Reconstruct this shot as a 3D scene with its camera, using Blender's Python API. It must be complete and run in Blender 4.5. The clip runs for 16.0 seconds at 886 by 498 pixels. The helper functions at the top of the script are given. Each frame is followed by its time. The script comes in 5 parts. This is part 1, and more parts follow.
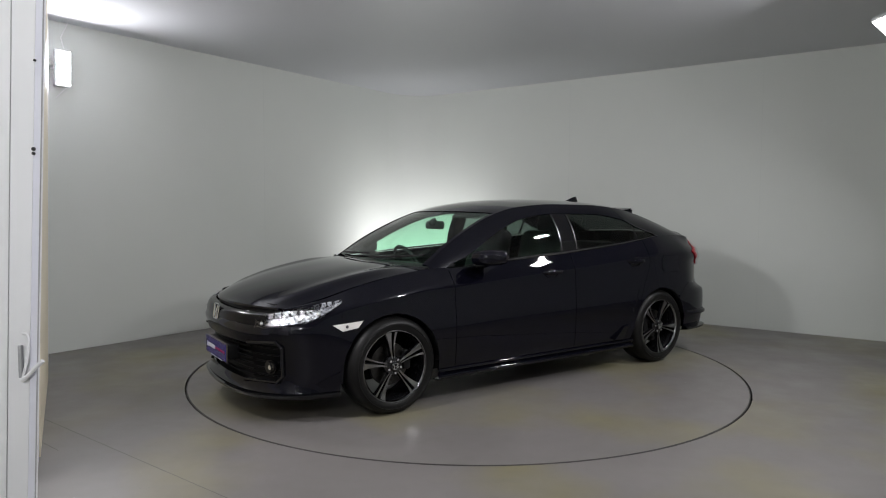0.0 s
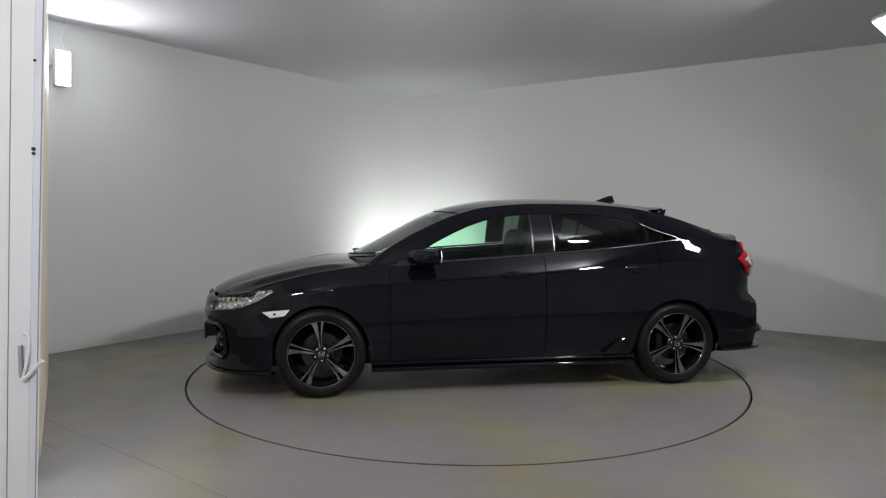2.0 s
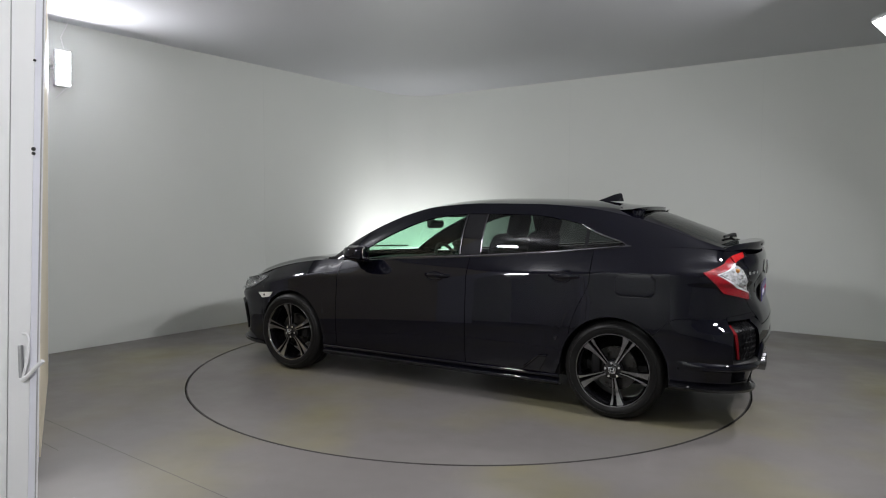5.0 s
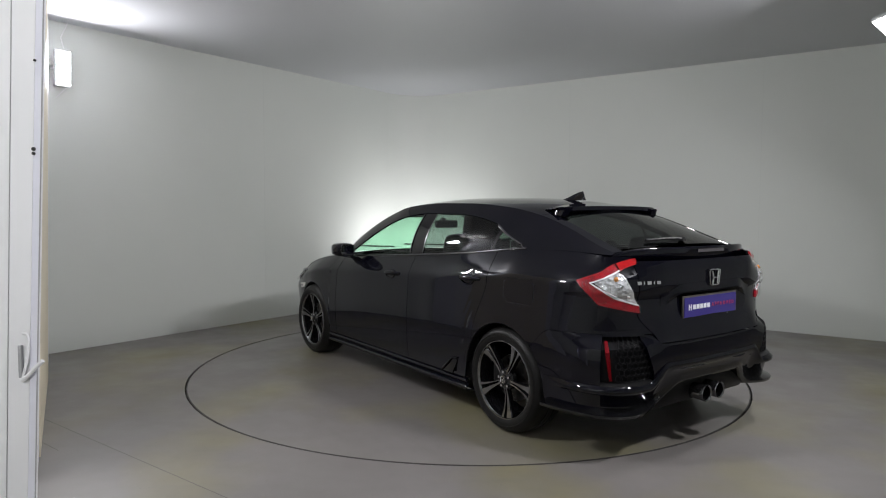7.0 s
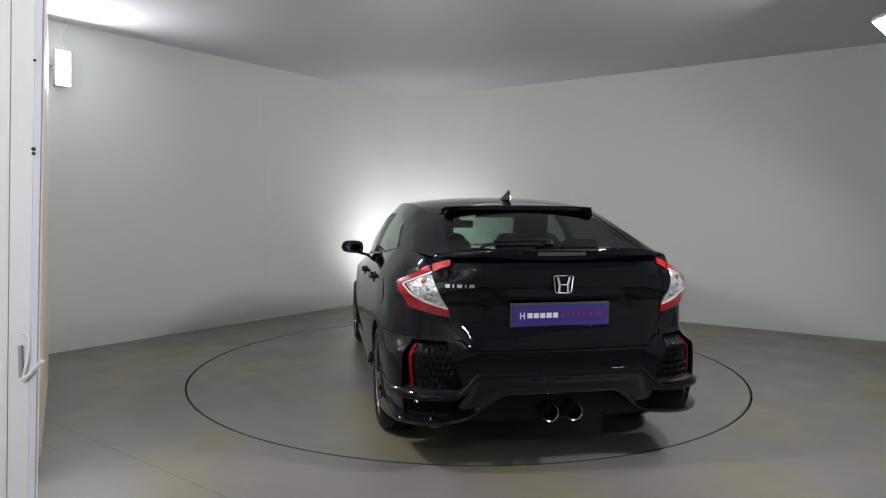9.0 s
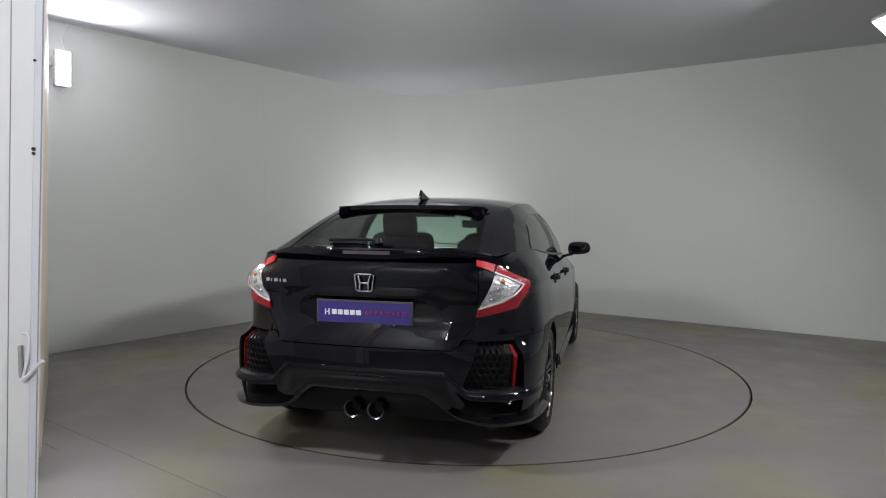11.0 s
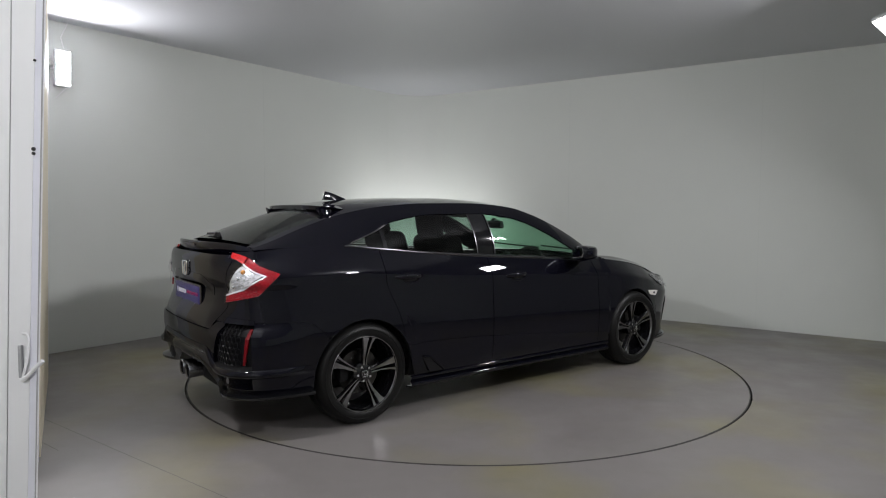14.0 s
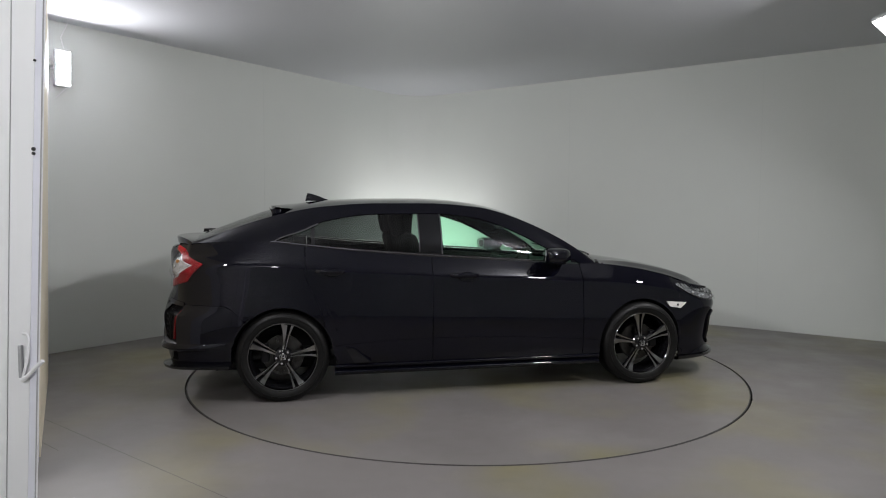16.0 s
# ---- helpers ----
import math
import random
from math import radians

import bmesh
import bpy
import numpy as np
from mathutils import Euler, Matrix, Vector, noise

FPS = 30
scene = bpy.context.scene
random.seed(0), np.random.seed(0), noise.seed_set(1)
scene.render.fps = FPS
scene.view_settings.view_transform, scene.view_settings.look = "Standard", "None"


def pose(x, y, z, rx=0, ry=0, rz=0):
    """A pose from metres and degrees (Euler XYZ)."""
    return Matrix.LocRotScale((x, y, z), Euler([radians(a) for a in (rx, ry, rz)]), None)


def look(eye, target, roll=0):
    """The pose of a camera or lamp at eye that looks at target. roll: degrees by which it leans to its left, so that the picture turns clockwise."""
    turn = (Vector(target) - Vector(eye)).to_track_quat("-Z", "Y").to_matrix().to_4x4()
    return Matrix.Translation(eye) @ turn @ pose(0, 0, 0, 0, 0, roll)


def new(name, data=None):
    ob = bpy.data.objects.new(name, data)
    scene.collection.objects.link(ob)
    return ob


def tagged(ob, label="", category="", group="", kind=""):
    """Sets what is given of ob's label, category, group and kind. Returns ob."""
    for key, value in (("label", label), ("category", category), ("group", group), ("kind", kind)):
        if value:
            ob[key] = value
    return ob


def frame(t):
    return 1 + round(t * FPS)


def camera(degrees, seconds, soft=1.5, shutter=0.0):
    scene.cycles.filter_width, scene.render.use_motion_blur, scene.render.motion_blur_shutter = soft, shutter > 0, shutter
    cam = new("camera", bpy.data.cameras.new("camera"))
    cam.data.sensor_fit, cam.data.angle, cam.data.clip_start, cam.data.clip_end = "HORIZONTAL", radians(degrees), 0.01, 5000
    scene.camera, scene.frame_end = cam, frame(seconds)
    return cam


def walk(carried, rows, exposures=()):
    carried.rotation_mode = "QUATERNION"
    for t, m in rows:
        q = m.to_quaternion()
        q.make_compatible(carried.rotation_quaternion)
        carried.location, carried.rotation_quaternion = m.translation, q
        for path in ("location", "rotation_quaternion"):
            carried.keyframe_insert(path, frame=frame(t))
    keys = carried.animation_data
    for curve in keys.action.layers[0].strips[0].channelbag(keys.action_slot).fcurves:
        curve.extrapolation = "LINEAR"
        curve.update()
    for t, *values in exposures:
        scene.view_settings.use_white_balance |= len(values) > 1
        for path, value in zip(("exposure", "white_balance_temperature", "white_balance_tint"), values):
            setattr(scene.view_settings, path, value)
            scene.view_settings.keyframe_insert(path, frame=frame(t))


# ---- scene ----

# The camera stands still at the edge of the booth.
EYE = Vector((0.0, -5.6244, 1.3424))
cam = camera(68.12, 16.0, soft=1.1)
CAM_RIGHT, CAM_UP, CAM_WAY = Vector((0.9994, 0.0343, 0.0038)), Vector((-0.0058, 0.0602, 0.9982)), Vector((-0.034, 0.9976, -0.0603))
CAM_POSE = Matrix.LocRotScale(EYE, Matrix((CAM_RIGHT, CAM_UP, -CAM_WAY)).transposed().to_quaternion(), None)
walk(cam, [(0.0, CAM_POSE), (16.0, CAM_POSE)],
     [(0.0, -0.08), (3.5, 0.0), (6.5, 0.02), (9.0, 0.0), (12.0, -0.06), (14.5, -0.09), (16.0, -0.08)])

# Turntable and car: one steady clockwise turn.
TURN_START, TURN_RATE, TURN_GAIN = 216.33, -12.59, -0.0061
CAR_SHIFT = Vector((-0.147, 0.002, 0.0))
TABLE_R = 2.256


def turn_at(t):
    return TURN_START + TURN_RATE * t + TURN_GAIN * t * t


def car_pose(t):
    return pose(0, 0, 0, 0, 0, turn_at(t)) @ Matrix.Translation(CAR_SHIFT)


# ---- light ----
world = bpy.data.worlds.new("world")
scene.world = world
world.use_nodes = True
world.node_tree.nodes["Background"].inputs[0].default_value = (0.6, 0.65, 0.7, 1)
world.node_tree.nodes["Background"].inputs[1].default_value = 0.02


def area(name, eye, target, power, sx, sy, colour=(1, 1, 1), spread=180):
    data = bpy.data.lights.new(name, "AREA")
    data.shape, data.size, data.size_y, data.energy, data.color = "RECTANGLE", sx, sy, power, colour
    data.spread = radians(spread)
    ob = new(name, data)
    ob.matrix_world = look(eye, target)
    return ob


COOL = (0.995, 0.985, 1.015)
# each lamp: place of its face, what it points at, power, width, height
LAMPS = {
    "left": ((-3.63, 0.255, 2.60), (-1.99, -0.885, 2.45), 34, 0.115, 0.30),
    "right": ((3.06, -0.72, 2.675), (1.1, -0.9, 0.3), 36, 0.24, 0.17),
    "near_left": ((-2.08, -2.75, 2.56), (-1.15, -2.05, 1.95), 60, 0.28, 0.20),
    "near_right": ((2.38, -2.80, 2.76), (1.43, -2.50, 2.40), 74, 0.28, 0.20),
    "entrance": ((-0.60, -6.10, 2.74), (-3.0, -5.0, 2.0), 46, 0.40, 0.26),
    "back": ((-0.60, 3.28, 0.52), (-0.78, 4.0, 1.15), 15.5, 0.50, 0.30),
}
for key, (place, aim, power, sx, sy) in LAMPS.items():
    way = (Vector(aim) - Vector(place)).normalized()
    area("led_" + key, Vector(place) + way * 0.012, aim, power, sx, sy, COOL)


# ---- materials ----
def mat(name, colour=(0.8, 0.8, 0.8), rough=0.5, metal=0.0, **extra):
    m = bpy.data.materials.new(name)
    m.use_nodes = True
    b = m.node_tree.nodes["Principled BSDF"]
    b.inputs["Base Color"].default_value = (*colour, 1)
    b.inputs["Roughness"].default_value, b.inputs["Metallic"].default_value = rough, metal
    for k, v in extra.items():
        b.inputs[k.replace("_", " ")].default_value = v
    return m


def nodes_of(m):
    return m.node_tree.nodes, m.node_tree.links, m.node_tree.nodes["Principled BSDF"]


def noise_tex(m, scale, detail=4, stretch=None, rough=0.55):
    n, l, _ = nodes_of(m)
    c = n.new("ShaderNodeTexCoord")
    t = n.new("ShaderNodeTexNoise")
    t.inputs["Scale"].default_value, t.inputs["Detail"].default_value, t.inputs["Roughness"].default_value = scale, detail, rough
    if stretch:
        mp = n.new("ShaderNodeMapping")
        mp.inputs["Scale"].default_value = stretch
        l.new(c.outputs["Object"], mp.inputs["Vector"])
        l.new(mp.outputs["Vector"], t.inputs["Vector"])
    else:
        l.new(c.outputs["Object"], t.inputs["Vector"])
    return t.outputs["Fac"]


def ramp(m, fac, stops):
    n, l, _ = nodes_of(m)
    r = n.new("ShaderNodeValToRGB")
    e = r.color_ramp.elements
    while len(e) < len(stops):
        e.new(0.5)
    for el, (p, c) in zip(e, stops):
        el.position, el.color = p, (*c, 1) if len(c) == 3 else c
    l.new(fac, r.inputs["Fac"])
    return r.outputs["Color"]


def mix(m, fac, a, b):
    n, l, _ = nodes_of(m)
    x = n.new("ShaderNodeMix")
    x.data_type = "RGBA"
    for sock, v in ((x.inputs[0], fac), (x.inputs[6], a), (x.inputs[7], b)):
        if isinstance(v, (int, float)):
            sock.default_value = v
        elif isinstance(v, tuple):
            sock.default_value = (*v, 1)
        else:
            l.new(v, sock)
    return x.outputs[2]


def bump(m, fac, strength, distance=0.002):
    n, l, b = nodes_of(m)
    k = n.new("ShaderNodeBump")
    k.inputs["Strength"].default_value, k.inputs["Distance"].default_value = strength, distance
    l.new(fac, k.inputs["Height"])
    l.new(k.outputs["Normal"], b.inputs["Normal"])


def surface(name, c1, c2, rough, big=0.8, fine=60, rvar=0.08, bumps=0.1, **extra):
    m = mat(name, c1, rough, **extra)
    n, l, b = nodes_of(m)
    f1, f2 = noise_tex(m, big), noise_tex(m, fine, 3)
    l.new(mix(m, ramp(m, f1, [(0.3, (0, 0, 0)), (0.7, (1, 1, 1))]), c1, c2), b.inputs["Base Color"])
    l.new(ramp(m, f1, [(0.25, (rough - rvar,) * 3), (0.75, (rough + rvar,) * 3)]), b.inputs["Roughness"])
    if bumps:
        bump(m, f2, bumps)
    return m


def glow(name, colour, strength):
    m = mat(name, colour, 0.4)
    b = m.node_tree.nodes["Principled BSDF"]
    b.inputs["Emission Color"].default_value, b.inputs["Emission Strength"].default_value = (*colour, 1), strength
    return m


M_WALL = surface("painted_wall", (0.605, 0.63, 0.596), (0.645, 0.665, 0.63), 0.55, 0.5, 90, 0.06, 0.06)
M_CEIL = surface("ceiling_sheet", (0.54, 0.55, 0.58), (0.58, 0.59, 0.62), 0.33, 0.4, 70, 0.04, 0.03)
M_PVC = surface("white_cladding", (0.78, 0.78, 0.80), (0.82, 0.82, 0.83), 0.4, 1.2, 60, 0.06, 0.05)
M_TRIM = surface("pale_trim", (0.72, 0.72, 0.80), (0.76, 0.76, 0.83), 0.35, 1.5, 60, 0.05, 0.03)
M_CREAM = surface("cream_timber", (0.74, 0.66, 0.50), (0.80, 0.73, 0.58), 0.5, 2.0, 60, 0.05, 0.1)
M_DARK = mat("dark_gap", (0.012, 0.012, 0.012), 0.8)
M_HOUSING = surface("white_lamp_housing", (0.55, 0.56, 0.57), (0.6, 0.6, 0.61), 0.4, 5, 80, 0.05, 0.02)
M_LED = glow("lit_led_face", (1.0, 1.0, 1.0), 12)
M_PLASTIC_GREY = mat("grey_plastic", (0.35, 0.35, 0.36), 0.5)
M_SEAM = mat("filled_seam", (0.588, 0.613, 0.579), 0.6)
M_RIMEDGE = mat("dark_steel_edge", (0.030, 0.028, 0.026), 0.7)
M_JOINT = mat("dirty_joint", (0.12, 0.112, 0.105), 0.7)
M_CABLE = mat("white_cable", (0.7, 0.7, 0.7), 0.4)


def floor_mat(name):
    m = mat(name, (0.2, 0.19, 0.18), 0.4)
    n, l, b = nodes_of(m)
    base = mix(m, noise_tex(m, 1.1, 5), (0.126, 0.117, 0.113), (0.172, 0.160, 0.154))
    stain = ramp(m, noise_tex(m, 0.85, 3, (1, 1, 1), 0.45), [(0.47, (0, 0, 0)), (0.66, (0.9, 0.9, 0.9))])
    base = mix(m, stain, base, (0.170, 0.155, 0.085))
    spots = ramp(m, noise_tex(m, 7.0, 4), [(0.69, (0, 0, 0)), (0.76, (0.5, 0.5, 0.5))])
    base = mix(m, spots, base, (0.10, 0.095, 0.07))
    base = mix(m, ramp(m, noise_tex(m, 46.0, 2), [(0.73, (0, 0, 0)), (0.77, (0.7, 0.7, 0.7))]), base, (0.07, 0.066, 0.06))
    base = mix(m, ramp(m, noise_tex(m, 38.0, 2, (1.3, 1.0, 1.0)), [(0.77, (0, 0, 0)), (0.80, (0.6, 0.6, 0.6))]), base, (0.42, 0.41, 0.39))
    base = mix(m, ramp(m, noise_tex(m, 5.0, 5, (0.35, 1.6, 1.0)), [(0.55, (0, 0, 0)), (0.75, (0.35, 0.35, 0.35))]), base, (0.12, 0.112, 0.10))
    l.new(base, b.inputs["Base Color"])
    l.new(ramp(m, noise_tex(m, 2.3, 5), [(0.3, (0.30,) * 3), (0.7, (0.46,) * 3)]), b.inputs["Roughness"])
    bump(m, noise_tex(m, 140, 3), 0.05)
    return m


M_FLOOR = floor_mat("worn_grey_floor_paint")


# ---- building helpers ----
def mesh_of(name, verts, faces, smooth=False):
    me = bpy.data.meshes.new(name)
    me.from_pydata([tuple(v) for v in verts], [], faces)
    me.update()
    if smooth:
        me.polygons.foreach_set("use_smooth", [True] * len(me.polygons))
    return me


def link_bm(name, bm, material, parent=None, label="", smooth=False, angle=35):
    me = bpy.data.meshes.new(name)
    bm.to_mesh(me)
    bm.free()
    if smooth:
        me.polygons.foreach_set("use_smooth", [True] * len(me.polygons))
        me.set_sharp_from_angle(angle=radians(angle))
    for x in (material if isinstance(material, (list, tuple)) else [material]):
        me.materials.append(x)
    ob = new(name, me)
    ob.parent = parent
    if label:
        ob["label"] = label
    return ob


def part(name, bm, material, parent, label="", smooth=True, angle=35):
    return link_bm(name, bm, material, parent, label, smooth, angle)


def holder(name, m, label, category, group="", kind=""):
    ob = new(name)
    ob.matrix_basis = m
    ob.empty_display_size = 0.1
    return tagged(ob, label, category, group, kind)


def add_box(bm, size, m=Matrix(), bevel=0.0, seg=2):
    r = bmesh.ops.create_cube(bm, size=1.0, matrix=m @ Matrix.Diagonal((*size, 1)))
    if bevel:
        es = list({e for v in r["verts"] for e in v.link_edges})
        bmesh.ops.bevel(bm, geom=es, offset=bevel, segments=seg, affect="EDGES", profile=0.5)
    return bm


def box(size, m=Matrix(), bevel=0.0, seg=2):
    return add_box(bmesh.new(), size, m, bevel, seg)


def add_cyl(bm, r1, r2, h, m=Matrix(), n=24, caps=True):
    bmesh.ops.create_cone(bm, cap_ends=caps, segments=n, radius1=r1, radius2=r2, depth=h, matrix=m)
    return bm


def add_tube(bm, pts, r, n=8):
    pts = [Vector(p) for p in pts]
    rings = []
    for i, p in enumerate(pts):
        d = (pts[min(i + 1, len(pts) - 1)] - pts[max(i - 1, 0)]).normalized()
        a = d.orthogonal().normalized() if i == 0 else (rings_a - d * rings_a.dot(d)).normalized()
        rings_a = a
        b = d.cross(a)
        rings.append([bm.verts.new(p + (a * math.cos(2 * math.pi * k / n) + b * math.sin(2 * math.pi * k / n)) * r) for k in range(n)])
    for r0, r1 in zip(rings, rings[1:]):
        for k in range(n):
            bm.faces.new((r0[k], r0[(k + 1) % n], r1[(k + 1) % n], r1[k]))
    bm.faces.new(rings[0][::-1])
    bm.faces.new(rings[-1])
    return bm


# ---- the booth ----
CEIL_Z = 3.04
N_L, D_L = Vector((-0.8201, 0.5722, 0)), 3.256
N_R, D_R = Vector((0.5402, 0.8415, 0)), 3.357
T_L, T_R = Vector((0.5722, 0.8201, 0)), Vector((0.8415, -0.5402, 0))
CORNER_R = 0.60


def wall_line():
    """The back walls in plan: left wall, rounded corner, right wall."""
    den = N_L.x * N_R.y - N_L.y * N_R.x

    def meet(a, b):
        return Vector(((a * N_R.y - b * N_L.y) / den, (N_L.x * b - N_R.x * a) / den, 0))
    mid = meet(D_L - CORNER_R, D_R - CORNER_R)
    a0, a1 = math.atan2(N_L.y, N_L.x), math.atan2(N_R.y, N_R.x)
    arc = [mid + CORNER_R * Vector((math.cos(a0 + (a1 - a0) * k / 24), math.sin(a0 + (a1 - a0) * k / 24), 0)) for k in range(25)]
    return arc


ARC = wall_line()
LEFT_END = N_L * D_L - T_L * 3.05 + Vector((0, 0, 0))
RIGHT_END = N_R * D_R + T_R * 5.2
HINGE = Vector((-3.642, -0.076, 0))
JAMB_WAY = Vector((1.652, -2.655, 0)).normalized()


def at_depth(x, y, d):
    """The place seen through a point of the 1568 x 882 picture, d metres in front of the camera."""
    k = 784 / math.tan(radians(68.12) / 2)
    return EYE + d * (CAM_WAY + CAM_RIGHT * ((x - 784) / k) + CAM_UP * ((441 - y) / k))


def ribbon(name, line, z0, z1, thick, material, label, out=None):
    """An upright wall of some thickness along a plan line; it thickens to the left of the line's way."""
    n = len(line)
    offs = []
    for i in range(n):
        d = (line[min(i + 1, n - 1)] - line[max(i - 1, 0)]).normalized()
        offs.append(line[i] + Vector((-d.y, d.x, 0)) * thick)
    vs, fs = [], []
    for p, q in zip(line, offs):
        vs += [(p.x, p.y, z0), (p.x, p.y, z1), (q.x, q.y, z0), (q.x, q.y, z1)]
    for i in range(n - 1):
        a, b = 4 * i, 4 * i + 4
        fs += [(a, b, b + 1, a + 1), (a + 2, a + 3, b + 3, b + 2), (a, a + 2, b + 2, b), (a + 1, b + 1, b + 3, a + 3)]
    fs += [(0, 1, 3, 2), (4 * n - 4, 4 * n - 2, 4 * n - 1, 4 * n - 3)]
    me = mesh_of(name, vs, fs, True)
    me.set_sharp_from_angle(angle=radians(40))
    me.materials.append(material)
    return tagged(new(name, me), label, "wall", kind="structure")


def build_room():
    t = 0.12
    ribbon("wall_back", [LEFT_END, *ARC, RIGHT_END], -0.02, CEIL_Z, t, M_WALL, "pale grey-green painted booth wall with a rounded corner")
    near = [RIGHT_END, Vector((2.9, -5.4, 0)), Vector((1.2, -7.2, 0)), Vector((-1.6, -7.2, 0)), Vector((-2.62, -3.57, 0))]
    ribbon("wall_near", near, -0.02, CEIL_Z, t, M_WALL, "pale grey-green painted wall behind the camera")
    ribbon("wall_side", [Vector((-2.62, -3.57, 0)), Vector((-4.6, -1.0, 0)), LEFT_END + N_L * 0.02], -0.02, CEIL_Z, t, M_WALL, "pale grey-green painted wall end beside the door leaf")
    # ceiling
    me = mesh_of("ceiling", [(x, y, z) for z in (CEIL_Z, CEIL_Z + 0.1) for x, y in ((-7, -9), (8, -9), (8, 7), (-7, 7))],
                 [(0, 3, 2, 1), (4, 5, 6, 7), (0, 1, 5, 4), (1, 2, 6, 5), (2, 3, 7, 6), (3, 0, 4, 7)])
    me.materials.append(M_CEIL)
    tagged(new("ceiling", me), "smooth dark grey satin ceiling", "ceiling", kind="structure")
    # floor with a round opening for the turntable
    n, r, big = 180, TABLE_R + 0.007, 10.0
    vs = [(r * math.cos(2 * math.pi * k / n), r * math.sin(2 * math.pi * k / n), 0) for k in range(n)]
    vs += [(big * math.cos(2 * math.pi * k / n), big * math.sin(2 * math.pi * k / n), 0) for k in range(n)]
    vs += [(v[0], v[1], -0.06) for v in vs[:n]]
    fs = [(k, n + k, n + (k + 1) % n, (k + 1) % n) for k in range(n)] + [(k, (k + 1) % n, 2 * n + (k + 1) % n, 2 * n + k) for k in range(n)]
    me = mesh_of("floor", vs, fs)
    me.materials.append(M_FLOOR)
    tagged(new("floor", me), "worn warm-grey painted floor with yellowish stains", "floor", kind="structure")
    me = mesh_of("pit", [(-3, -3, -0.06), (3, -3, -0.06), (3, 3, -0.06), (-3, 3, -0.06)], [(0, 1, 2, 3)])
    me.materials.append(M_DARK)
    tagged(new("pit", me), "dark pit below the turntable", "pit", kind="structure")


def build_turntable():
    table = holder("turntable", Matrix(), "flush round turntable painted grey like the floor", "turntable")
    part("deck", add_cyl(bmesh.new(), TABLE_R - 0.012, TABLE_R - 0.012, 0.05, Matrix.Translation((0, 0, -0.025)), 180), M_FLOOR, table, "", True, 30)
    bm = bmesh.new()
    ring = [[(r * math.cos(a), r * math.sin(a), z) for a in np.linspace(0, 2 * math.pi, 181)] for r, z in ((TABLE_R - 0.012, -0.001), (TABLE_R - 0.005, -0.003), (TABLE_R - 0.005, -0.05))]
    vs = [[bm.verts.new(p) for p in row[:-1]] for row in ring]
    for a, b in zip(vs, vs[1:]):
        for k in range(180):
            bm.faces.new((a[k], b[k], b[(k + 1) % 180], a[(k + 1) % 180]))
    # rim coloured dark so that the ring gap reads as a dark line
    part("rim", bm, M_RIMEDGE, table, "dark recessed rim")
    return table


def on_plane(px, py, y):
    """Where the line of sight through a point of the picture meets the upright plane at y."""
    way = at_depth(px, py, 1.0) - EYE
    return EYE + way * ((y - EYE.y) / way.y)


def edge_line(a, b, y):
    """An almost upright edge seen from a to b, run from floor to ceiling in the plane at y."""
    p, q = on_plane(*a, y), on_plane(*b, y)
    return [p + (q - p) * ((z - p.z) / (q.z - p.z)) for z in (0.0, CEIL_Z)]


def slab(left, right, back, material, name, parent, label=""):
    """A board between two leaning edges, with a depth towards back."""
    bm = bmesh.new()
    f = [bm.verts.new(p) for p in (left[0], right[0], right[1], left[1])]
    b = [bm.verts.new(Vector(p) + Vector(back)) for p in (left[0], right[0], right[1], left[1])]
    bm.faces.new(f)
    bm.faces.new(b[::-1])
    for k in range(4):
        bm.faces.new((f[k], b[k], b[(k + 1) % 4], f[(k + 1) % 4]))
    bmesh.ops.recalc_face_normals(bm, faces=bm.faces)
    return part(name, bm, material, parent, label, False)


